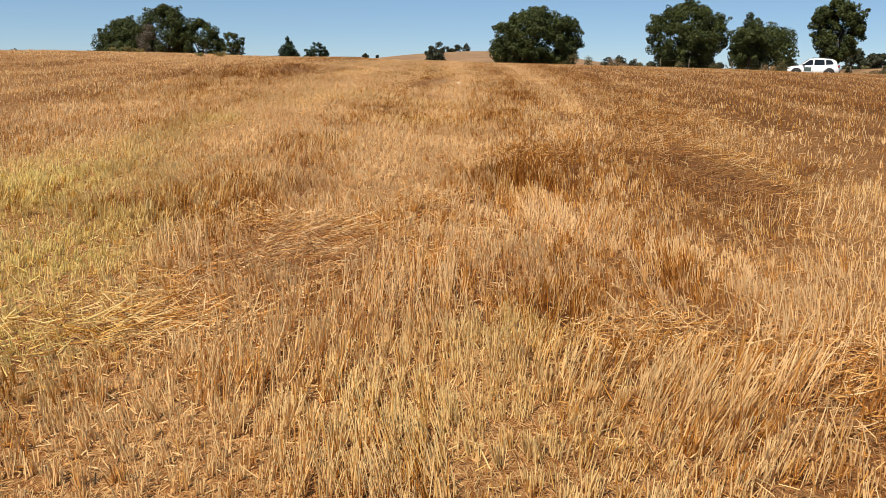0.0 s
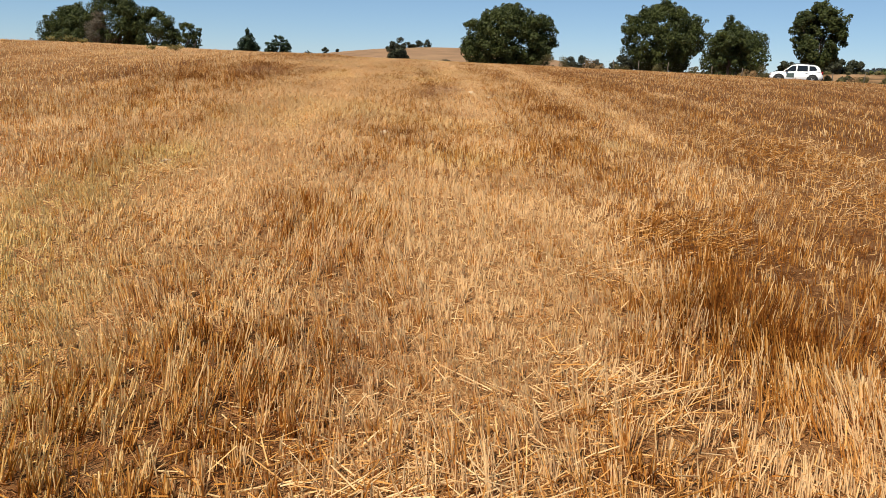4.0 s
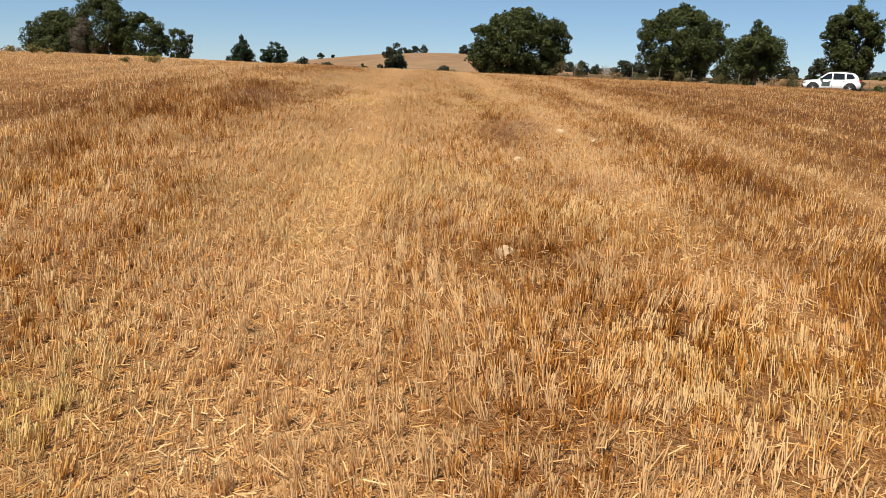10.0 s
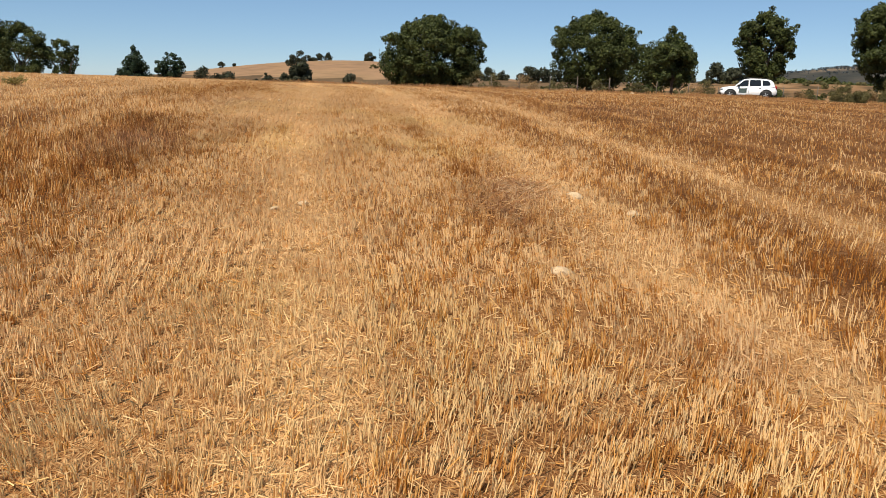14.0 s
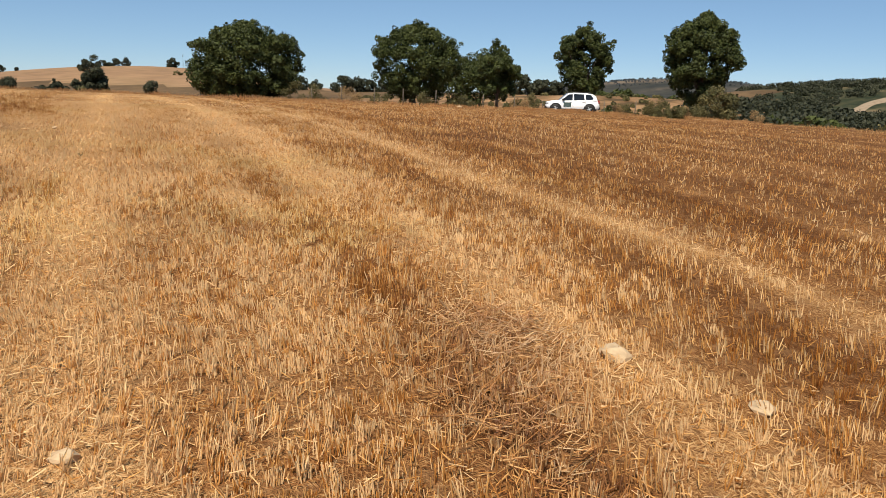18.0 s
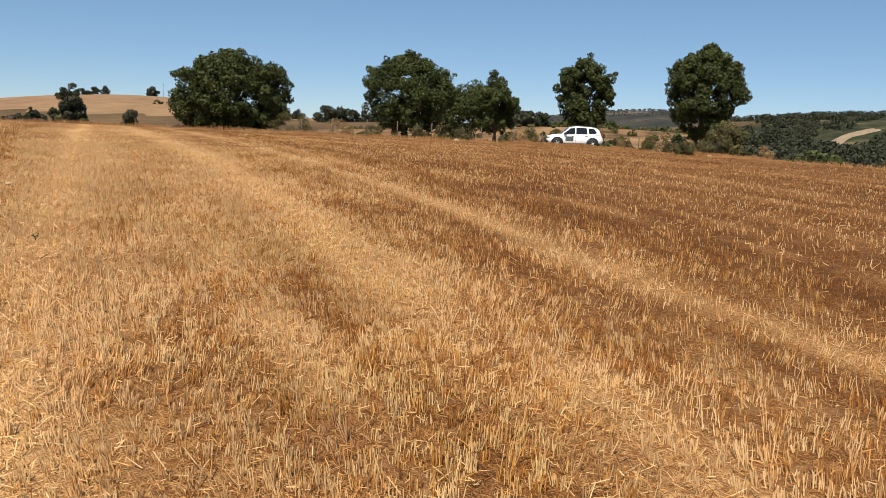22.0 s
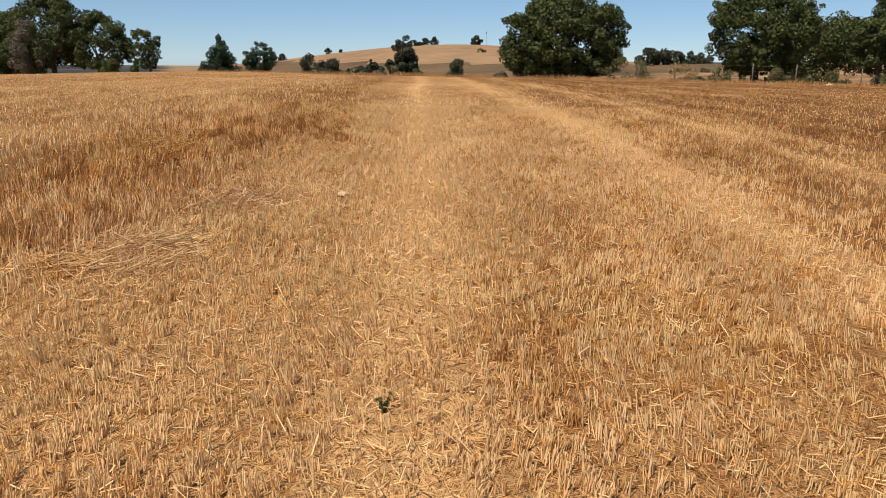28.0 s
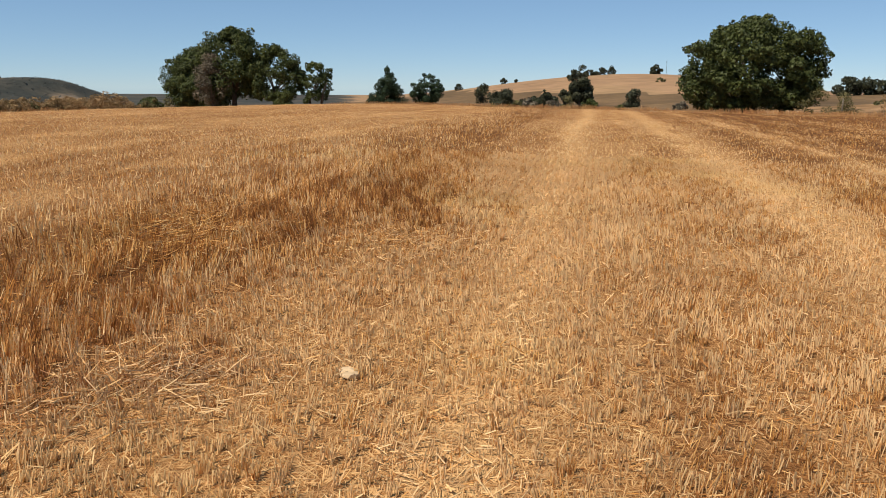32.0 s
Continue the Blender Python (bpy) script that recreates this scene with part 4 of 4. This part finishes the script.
far_tree(-15.2, 200, 3.0, 4.0, 58, "dark bush beyond the young pines", None, "bush", 0.0, 700)

# woods and single trees beyond the fence
k = 0
for bearing, r, tall_, wide in ((12.6, 300, 7, 7), (13.6, 310, 6, 7), (15.4, 280, 9, 9), (16.4, 285, 8, 8), (17.4, 290, 7, 10), (18.3, 290, 6, 8), (19.2, 320, 7, 9), (11.6, 330, 6, 6),
                                (28.6, 270, 9, 10), (30.0, 265, 8, 12), (31.0, 280, 7, 9), (26.5, 300, 7, 9), (33.5, 330, 7, 11), (35.4, 340, 7, 11), (37.0, 350, 6, 10), (24.0, 320, 7, 9), (22.0, 330, 7, 9)):
    far_tree(bearing, r, tall_ * 0.72, wide * 0.85, 60 + k, "dark oak in a hedgerow beyond the fields", leaves=1100, low=0.05)
    k += 1
r6 = random.Random(6)


def thickly(name, bearings, reach, count, size, leaves, leaf, mat, label, category, seed, clear=None):
    """Very many small far trees or bushes, standing on the land."""
    r = np.random.RandomState(seed)
    b, d = np.radians(r.uniform(*bearings, count)), reach[0] + (reach[1] - reach[0]) * r.rand(count) ** 0.75
    x, y = -2.2 + d * np.sin(b), 26.2 + d * np.cos(b)
    ok = (in_field(x, y) < -2) & (vnoise(x, y, 26, 26, 31) > 0.22)
    if clear is not None:
        ok &= clear(x, y)
    x, y = x[ok], y[ok]
    sz = r.uniform(*size, len(x))
    z = height(x, y) + sz * 0.55
    v, q, a = leafy(np.stack([x, y, z], -1), sz, leaves, leaf, seed)
    return tagged(new(name, quick_mesh(name, v, q, [mat], a)), label, category, kind="stuff")


TRACK = [from_t29(48.6 + 3.6 * f + 0.25 * math.sin(f * 7), 474 + 66 * f) for f in [k / 24 for k in range(25)]]


def off_track(x, y):
    return np.min([np.hypot(x - a, y - b) for a, b in TRACK], axis=0) > 12


thickly("woods", (42.5, 63), (240, 690), 3000, (1.5, 2.8), 100000, 0.6, M_WOODS, "dense dark-green oak wood covering the ridge across the valley", "wood", 41, off_track)
thickly("scrub", (43.2, 63), (72, 260), 700, (0.7, 1.7), 36000, 0.32, M_WOODS, "dark thicket on the slope below the field", "scrub", 44, off_track)
thickly("scrub", (17, 43), (66, 190), 230, (0.3, 0.6), 9000, 0.22, M_SHRUB, "scattered grey-green scrub in the meadow beyond the fence", "scrub", 42)
thickly("woods", (-56, -33), (2150, 2580), 1500, (0.8, 1.7), 7000, 1.3, M_HAZED_HILL, "dark wood tinted with haze on the distant blue-grey hills", "wood", 45)
thickly("woods", (28, 44), (1300, 1580), 700, (0.8, 1.8), 5000, 1.1, M_HAZED_HILL, "dark wood tinted with haze on the distant rocky hill", "wood", 46)
thickly("scrub", (26, 41), (280, 345), 90, (1.0, 2.4), 5000, 0.7, M_OAK, "dark scrub at the top of the far meadow", "scrub", 43)
for k in range(26):
    far_tree(r6.uniform(44, 66), r6.uniform(80, 150), r6.uniform(1.2, 2.6), r6.uniform(3.5, 7), 300 + k, "grey-green thicket on the slope below the field", r6.choice((M_SHRUB, M_OAK, M_OAK)), "bush", 0.0, 800)


def track():
    """A pale dirt track that climbs the wooded slope."""
    pts = TRACK
    bm = bmesh.new()
    rows = []
    for (x, y), (u, v) in zip(pts, pts[1:]):
        d = Vector((v - y, x - u, 0)).normalized()
        rows.append([bm.verts.new((x + d.x * w, y + d.y * w, height1(x + d.x * w, y + d.y * w) + h)) for w, h in ((-4.0, 0.02), (-2.0, 0.3), (2.0, 0.3), (4.0, 0.02))])
    for a, b in zip(rows, rows[1:]):
        for k in range(3):
            bm.faces.new((a[k], a[k + 1], b[k + 1], b[k]))
    return part("dirt_track", bm, M_TRACK)


tagged(track(), "pale dirt track climbing the wooded slope", "track", kind="structure")
for k in range(16):
    far_tree(r6.uniform(24, 43), r6.uniform(90, 150), r6.uniform(1.0, 2.4), r6.uniform(1.5, 3.0), 240 + k, "low dry shrub in the meadow beyond the fence", r6.choice((M_SHRUB, M_THORN, M_OAK)), "bush", 0.0, 420)
for k in range(26):
    x = r6.uniform(-48, -33)
    y = r6.uniform(45, 100)
    tree("bush", x, y, lobes(r6.uniform(1.2, 3.4), 2.0, 0.0, r6.uniform(0.6, 1.5), 8, 170 + k, 0.4), 500, 0.09, 0, 0, "low dry bush on the rough bank beside the field", r6.choice((M_THORN, M_THORN, M_SHRUB)), 170 + k, category="shrub")
for x, y, w, h in ((41.0, 80.2, 1.0, 1.0), (42.6, 80.8, 0.9, 1.3), (44.5, 80.0, 1.5, 1.7), (46.4, 79.6, 1.2, 1.2), (43.5, 83.5, 1.2, 1.2), (47.5, 84, 1.6, 1.4), (45.6, 76.5, 1.8, 1.5), (47.3, 74.6, 1.6, 1.2), (39.9, 83.0, 0.8, 1.2),
                   (30.0, 78.6, 1.6, 1.1), (31.5, 79.2, 1.3, 1.4), (39.8, 72.0, 1.6, 1.6), (41.2, 71.0, 1.4, 1.2), (42.6, 70.4, 1.2, 1.5), (40.6, 68.6, 1.8, 1.2), (44.0, 66, 1.8, 1.1), (25.5, 79.5, 2.0, 1.0),
                   (14.5, 87.0, 2.4, 1.5), (17.0, 86.0, 2.6, 1.4), (19.5, 84.5, 2.2, 1.1), (12.5, 86.5, 2.2, 1.6), (22.5, 82, 2.0, 1.0), (34.2, 76.6, 1.4, 1.0)):
    tree("bush", x, y, lobes(w, w * 0.8, 0.0, h, 9, int(x * 10), 0.36), 700, 0.07, 0, 0, "low dry bush along the field edge", M_SHRUB if int(x * 2) % 2 else M_THORN, int(x * 10), category="shrub")


# dry grass bank along the field edge
def bank():
    n = 15000
    x = rs.uniform(-44, 60, n)
    y = np.interp(x, EDGE_X, EDGE_Y) + np.abs(rs.normal(0.6, 1.2, n))
    n2 = 6000
    y2 = rs.uniform(30, 100, n2)
    x2 = -31 - np.clip((y2 - 40) * 0.18, 0, 12) - np.abs(rs.normal(1.0, 2.0, n2))
    x3 = rs.uniform(27, 41, 4500)                          # thicker before the car
    y3 = np.interp(x3, EDGE_X, EDGE_Y) - 0.3 + rs.uniform(0, 1.2, 4500)
    x, y = np.r_[x, x2, x3], np.r_[y, y2, y3]
    n = len(x)
    h = rs.uniform(0.1, 0.3, n) * (0.5 + vnoise(x, y, 1.5, 1.5, 20)) + 0.03 * smooth(26, 29, x) * smooth(42, 38, x)
    foot = np.stack([x, y, height(x, y) - 0.02], -1)
    tip = foot + np.stack([rs.normal(0, 0.3, n) * h, rs.normal(0, 0.3, n) * h, h], -1)
    return straws("dry_grass", foot, tip, np.full(n, 0.009), np.clip(rs.normal(0.45, 0.2, n), 0, 1), M_STRAW, -rs.uniform(0.5, 1.0, n))


tagged(bank(), "tall dry grass along the edge of the field", "grass", kind="stuff")


# ---- fence ----
def fence(points, label):
    base = new("fence")
    base.location = (points[0][0], points[0][1], height1(*points[0]))
    o = base.location.copy()
    r = random.Random(3)
    tops = []
    for a, b in zip(points, points[1:]):
        d = math.dist(a, b)
        for k in range(max(1, int(d / 2.6))):
            f = k * 2.6 / d
            x, y = a[0] + (b[0] - a[0]) * f + r.uniform(-0.1, 0.1), a[1] + (b[1] - a[1]) * f + r.uniform(-0.1, 0.1)
            z = height1(x, y)
            h = r.uniform(0.9, 1.45)
            lean = Vector((r.uniform(-0.1, 0.1), r.uniform(-0.05, 0.05), h))
            bm = bmesh.new()
            p = Vector((x, y, z)) - o
            tube(bm, [p - Vector((0, 0, 0.2)), p + lean * 0.5, p + lean], [0.045, 0.042, 0.036], 7)
            part("post", bm, M_POST, base)
            tops.append((p, lean))
    for f in (0.35, 0.62, 0.88):
        bm = bmesh.new()
        tube(bm, [p + q * f for p, q in tops], [0.003] * len(tops), 4)
        part("wire", bm, M_WIRE, base)
    return tagged(base, label, "fence")


fence([(13.5, 84.5), (26.5, 78.0), (34.5, 77.0), (41, 70.5)], "old wire fence on grey wooden posts along the field edge")


# ---- the parked car ----
def car(x, y, heading):
    base = new("car")
    base.location = (x, y, height1(x, y))
    base.rotation_euler = (0, 0, heading)
    L, W = 4.32, 0.91
    # length stations: x, half width at sill, belt height, half width at belt, underside
    st = [(-2.16, 0.62, 0.70, 0.60, 0.45), (-2.10, 0.78, 0.98, 0.76, 0.36), (-1.75, 0.88, 1.02, 0.86, 0.30), (-1.2, 0.91, 1.05, 0.89, 0.27), (-0.4, 0.91, 1.03, 0.89, 0.25),
          (0.4, 0.91, 1.01, 0.89, 0.25), (0.85, 0.91, 1.02, 0.88, 0.25), (1.1, 0.90, 1.00, 0.84, 0.26), (1.7, 0.88, 0.94, 0.80, 0.30), (2.02, 0.80, 0.86, 0.70, 0.36), (2.14, 0.66, 0.66, 0.60, 0.45)]
    bm = bmesh.new()
    rings = []
    for sx, ws, zb, wb, zu in st:
        half = [(0, zu), (ws * 0.9, zu), (ws, zu + 0.12), (ws + 0.01, (zu + zb) / 2), (wb, zb - 0.06), (wb * 0.9, zb), (0, zb + 0.03)]
        pts = half + [(-a, b) for a, b in half[-2:0:-1]]
        rings.append([bm.verts.new((sx, a, b)) for a, b in pts])
    m = len(rings[0])
    for a, b in zip(rings, rings[1:]):
        for k in range(m):
            bm.faces.new((a[k], b[k], b[(k + 1) % m], a[(k + 1) % m]))
    bm.faces.new(rings[0])
    bm.faces.new(rings[-1][::-1])
    part("body", bm, M_PAINT, base)
    # roof and pillars
    bm = bmesh.new()
    prof = [(-1.98, 1.02), (-1.80, 1.42), (-1.55, 1.57), (-0.9, 1.64), (-0.1, 1.645), (0.35, 1.58), (1.05, 1.02)]
    left = [bm.verts.new((a, 0.86 - (b - 1.0) * 0.32, b)) for a, b in prof]
    right = [bm.verts.new((a, -0.86 + (b - 1.0) * 0.32, b)) for a, b in prof]
    for k in range(len(prof) - 1):
        bm.faces.new((left[k], left[k + 1], right[k + 1], right[k]))
    bm.faces.new(left[::-1])
    bm.faces.new(right)
    bmesh.ops.bevel(bm, geom=bm.edges[:], offset=0.045, segments=2, affect="EDGES")
    cabin = part("cabin", bm, M_PAINT, base)

    def pane(name, quad, side):
        b2 = bmesh.new()
        vs = []
        for a, b in quad:
            vs.append(b2.verts.new((a, side * (0.868 - (b - 1.0) * 0.32), b)))
        f = b2.faces.new(vs if side > 0 else vs[::-1])
        ext = bmesh.ops.extrude_face_region(b2, geom=[f])
        bmesh.ops.translate(b2, verts=[v for v in ext["geom"] if isinstance(v, bmesh.types.BMVert)], vec=(0, side * 0.012, 0))
        part(name, b2, M_GLASS, base, "dark tinted glass", False)

    for side in (1, -1):
        pane("side_window", [(0.86, 1.06), (0.34, 1.50), (0.02, 1.54), (0.02, 1.06)], side)
        pane("side_window", [(-0.08, 1.06), (-0.08, 1.545), (-0.86, 1.54), (-0.94, 1.08)], side)
        pane("quarter_window", [(-1.04, 1.10), (-1.00, 1.52), (-1.42, 1.50), (-1.62, 1.26), (-1.60, 1.14)], side)
        for sx in (0.92, -0.03, -1.0):                     # door seams and handles
            b2 = bmesh.new()
            box(b2, sx - 0.006, sx + 0.006, side * 0.905 - 0.015, side * 0.905 + 0.018, 0.42, 1.0)
            part("door_seam", b2, M_TRIM, base, "", False)
        for sx in (0.15, -0.85):
            b2 = bmesh.new()
            box(b2, sx - 0.09, sx + 0.09, side * 0.90 - 0.02, side * 0.90 + 0.04, 0.90, 0.935, 0.01)
            part("door_handle", b2, M_TRIM, base)
        b2 = bmesh.new()
        box(b2, 0.12, 0.72, side * 0.915 - 0.01, side * 0.915 + 0.016, 0.52, 0.88, 0.004)
        part("door_sign", b2, M_DECAL, base, "dark green square sign on the door", False)
        b2 = bmesh.new()
        box(b2, -1.9, 1.9, side * 0.88 - 0.05, side * 0.88 + 0.05, 0.24, 0.40, 0.02)
        part("sill_cladding", b2, M_TRIM, base, "black plastic sill")
        b2 = bmesh.new()
        box(b2, 0.66, 0.86, side * 0.98 - 0.09, side * 0.98 + 0.09, 1.03, 1.17, 0.03)
        part("mirror", b2, M_TRIM, base)
        b2 = bmesh.new()
        tube(b2, [(-1.45, side * 0.60, 1.60), (-1.35, side * 0.60, 1.69), (0.1, side * 0.60, 1.70), (0.2, side * 0.60, 1.63)], [0.02] * 4, 6)
        part("roof_rail", b2, M_TRIM, base)
        b2 = bmesh.new()
        box(b2, 1.86, 2.10, side * 0.62 - 0.17, side * 0.62 + 0.17, 0.70, 0.88, 0.04)
        part("headlight", b2, M_LAMP, base)
        b2 = bmesh.new()
        box(b2, -2.13, -2.0, side * 0.70 - 0.1, side * 0.70 + 0.1, 0.80, 1.08, 0.03)
        part("tail_light", b2, M_TAIL, base)
        for sx in (1.34, -1.34):
            b2 = bmesh.new()                               # black arch round the wheel
            arc = [(sx + 0.42 * math.cos(a), side * 0.90, 0.36 + 0.42 * math.sin(a)) for a in [radians(d) for d in range(-10, 200, 15)]]
            tube(b2, arc, [0.055] * len(arc), 6)
            bmesh.ops.create_cone(b2, cap_ends=True, segments=28, radius1=0.41, radius2=0.41, depth=0.3, matrix=Matrix.Translation((sx, side * 0.775, 0.37)) @ Matrix.Rotation(radians(90), 4, "X"))
            part("wheel_arch", b2, M_TRIM, base, "black plastic wheel arch")
            b2 = bmesh.new()
            bmesh.ops.create_cone(b2, cap_ends=True, segments=28, radius1=0.34, radius2=0.34, depth=0.2, matrix=Matrix.Translation((sx, side * 0.85, 0.34)) @ Matrix.Rotation(radians(90), 4, "X"))
            bmesh.ops.bevel(b2, geom=[e for e in b2.edges if len(e.link_faces) == 2 and abs(e.calc_face_angle()) > 1], offset=0.035, segments=3, affect="EDGES")
            wheel = part("wheel", b2, M_TYRE, base, "worn black tyre")
            b2 = bmesh.new()
            bmesh.ops.create_cone(b2, cap_ends=True, segments=20, radius1=0.07, radius2=0.06, depth=0.06, matrix=Matrix.Translation((sx, side * 0.955, 0.34)) @ Matrix.Rotation(radians(90), 4, "X"))
            for k in range(5):
                a = k * 1.2566
                tube(b2, [(sx, side * 0.955, 0.34), (sx + 0.21 * math.cos(a), side * 0.955, 0.34 + 0.21 * math.sin(a))], [0.035, 0.025], 5)
            part("rim", b2, M_RIM, wheel, "five-spoke alloy rim")
    b2 = bmesh.new()                                       # windscreen and rear window
    for quad in (((1.045, 0.70, 1.045), (1.045, -0.70, 1.045), (0.42, -0.60, 1.565), (0.42, 0.60, 1.565)),):
        f = b2.faces.new([b2.verts.new(Vector(p) + Vector((0.022, 0, 0.022))) for p in quad])
        bmesh.ops.extrude_face_region(b2, geom=[f])
    part("windscreen", b2, M_GLASS, base, "", False)
    b2 = bmesh.new()
    f = b2.faces.new([b2.verts.new(Vector(p) + Vector((-0.022, 0, 0.01))) for p in ((-1.96, -0.66, 1.08), (-1.96, 0.66, 1.08), (-1.82, 0.6, 1.40), (-1.82, -0.6, 1.40))])
    part("rear_window", b2, M_GLASS, base, "", False)
    for name, x0, x1 in (("front_bumper", 1.98, 2.17), ("rear_bumper", -2.19, -2.0)):
        b2 = bmesh.new()
        box(b2, x0, x1, -0.74, 0.74, 0.32, 0.60, 0.05)
        part(name, b2, M_TRIM, base, "black plastic bumper")
    b2 = bmesh.new()
    box(b2, 2.02, 2.15, -0.42, 0.42, 0.66, 0.80, 0.02)
    part("grille", b2, M_TRIM, base)
    return tagged(base, "white compact off-road car parked at the field edge", "car")


car(32.3, 73.7, math.atan2(1.6, -3.14))


# ---- stones, clods and weeds in the field ----
def stone(x, y, size, seed, label):
    r = random.Random(seed)
    bm = bmesh.new()
    bmesh.ops.create_icosphere(bm, subdivisions=2, radius=size)
    for v in bm.verts:
        k = 1 + 0.5 * noise.noise(v.co / size * 1.1 + Vector((seed * 3.1, 0, 0))) + 0.2 * noise.noise(v.co / size * 3 + Vector((0, seed * 1.7, 0)))
        v.co = Vector((v.co.x * k * 1.2, v.co.y * k, v.co.z * k * 0.55))
    ob = part("stone", bm, M_STONE, None, "", False)
    ob.location = (x, y, height1(x, y) + size * 0.22)
    ob.rotation_euler = (0, 0, r.uniform(0, 6))
    tagged(ob, label, "stone", "stones in the stubble")


for k, (x, y, s) in enumerate(((-1.19, 13.63, 0.065), (-0.6, 17.44, 0.06), (0.33, 20.08, 0.085), (0.65, 19.3, 0.06), (-2.6, 19.44, 0.035), (-2.36, 19.63, 0.05), (-3.08, 32.2, 0.055), (-4.28, 26.25, 0.055), (-3.13, 10.82, 0.045))):
    stone(x, y, s, k + 1, "pale flat limestone lying among the straw")
for k, (x, y, s) in enumerate(((38.4, 63.9, 0.25), (39.2, 63.2, 0.18), (37.5, 64.4, 0.15), (24.0, 77.4, 0.2))):
    stone(x, y, s, k + 30, "pale field stone piled at the field edge")


def weed(x, y, h, seed, label, mat=None, count=26):
    r = random.Random(seed)
    base = new("weed")
    base.location = (x, y, height1(x, y))
    for k in range(4):
        bm = bmesh.new()
        a = r.uniform(0, 6.28)
        top = Vector((math.cos(a) * h * 0.4, math.sin(a) * h * 0.4, h * r.uniform(0.7, 1)))
        tube(bm, [(0, 0, -0.01), top * 0.5 + Vector((0, 0, h * 0.1)), top], [0.003, 0.0025, 0.0015], 5)
        stem = part("stem", bm, mat or M_GREEN, base)
        v, q, ag = leafy([top * f for f in (0.4, 0.7, 1.0)], [h * 0.16] * 3, count, h * 0.09, seed + k)
        part_mesh("leaves", quick_mesh("leaves", v, q, [mat or M_GREEN], ag), stem)
    return tagged(base, label, "weed")


weed(-2.55, 28.2, 0.07, 1, "small green weed growing through the straw")
def spreading_weed(x, y, h, wide, seed, label):
    """A branching, half-dry weed: thin stems fanning out of one root, leaves along them."""
    r = random.Random(seed)
    base = new("weed")
    base.location = (x, y, height1(x, y))
    for k in range(14):
        a, out = r.uniform(0, 6.28), r.uniform(0.1, 1) * wide / 2
        top = Vector((math.cos(a) * out, math.sin(a) * out * 0.7, h * r.uniform(0.55, 1.0) * (1.15 - 0.5 * out / wide)))
        bm = bmesh.new()
        tube(bm, [(0, 0, -0.02), top * 0.5 + Vector((0, 0, h * 0.12)), top], [0.006, 0.005, 0.003], 5)
        stem = part("stem", bm, M_THORN, base)
        v, q, ag = leafy([top * f for f in (0.35, 0.55, 0.75, 0.95)], [0.05, 0.06, 0.06, 0.045], 46, 0.02, seed * 20 + k)
        part_mesh("leaves", quick_mesh("leaves", v, q, [M_WEED], ag), stem)
    return tagged(base, label, "weed")


for k, (x, y, h, w) in enumerate(((-10.3, 36.0, 0.27, 0.85), (-16.7, 40.1, 0.25, 0.9), (-16.3, 40.8, 0.36, 0.9), (-15.6, 40.5, 0.22, 0.7), (-10.8, 34.9, 0.16, 0.5))):
    spreading_weed(x, y, h, w, k + 5, "olive-brown branching weed standing above the stubble")


def mast(x, y, h):
    """A thin steel mast on the ridge."""
    base = new("mast")
    base.location = (x, y, height1(x, y) - 0.5)
    bm = bmesh.new()
    tube(bm, [(0, 0, 0), (0, 0, h * 0.5), (0, 0, h)], [0.11, 0.09, 0.06], 6)
    part("pole", bm, M_WIRE, base)
    for z in (0.97, 0.9):
        bm = bmesh.new()
        box(bm, -0.16, 0.16, -0.1, 0.1, h * z - 0.5, h * z + 0.4, 0.03)
        part("antenna", bm, M_WIRE, base)
    return tagged(base, "thin grey steel mast on the ridge of the far hill", "mast")


mast(*from_t29(4.55, 535), 9.0)
r8 = random.Random(8)
for k in range(120):                                       # brown thicket along the rough bank
    y = 44 + 54 * k / 120 + r8.uniform(-0.6, 0.6)
    x = -32.0 - min(max((y - 40) * 0.18, 0), 12) - r8.uniform(0.0, 4.5)
    w, h = r8.uniform(1.8, 4.0), r8.uniform(0.6, 1.1) + (0.5 if y < 52 else 0)
    tree("bush", x, y, lobes(w, w * 0.8, 0.0, h, 9, 400 + k, 0.36), 650, 0.075, 0, 0, "low brown bush in the thicket along the bank", r8.choice((M_THORN, M_THORN, M_THORN, M_THORN, M_SHRUB)), 400 + k, category="shrub")
for bearing, r, h, w in ((-7.2, 235, 3.2, 5.5), (-6.0, 228, 3.0, 4.5), (-4.6, 232, 4.2, 7.0), (-2.9, 228, 4.0, 5.0), (-1.9, 232, 4.6, 4.0), (-0.4, 236, 3.4, 5.0), (1.6, 230, 1.6, 3.0), (5.6, 215, 2.2, 4.0), (-8.2, 240, 2.8, 5.0), (-9.4, 236, 2.2, 4.0)):
    far_tree(bearing, r, h, w, int(700 + bearing * 7), "grey-green shrub in the hedge below the far hill", r8.choice((M_SHRUB, M_DEAD, M_OAK)), "bush", 0.0, 900)
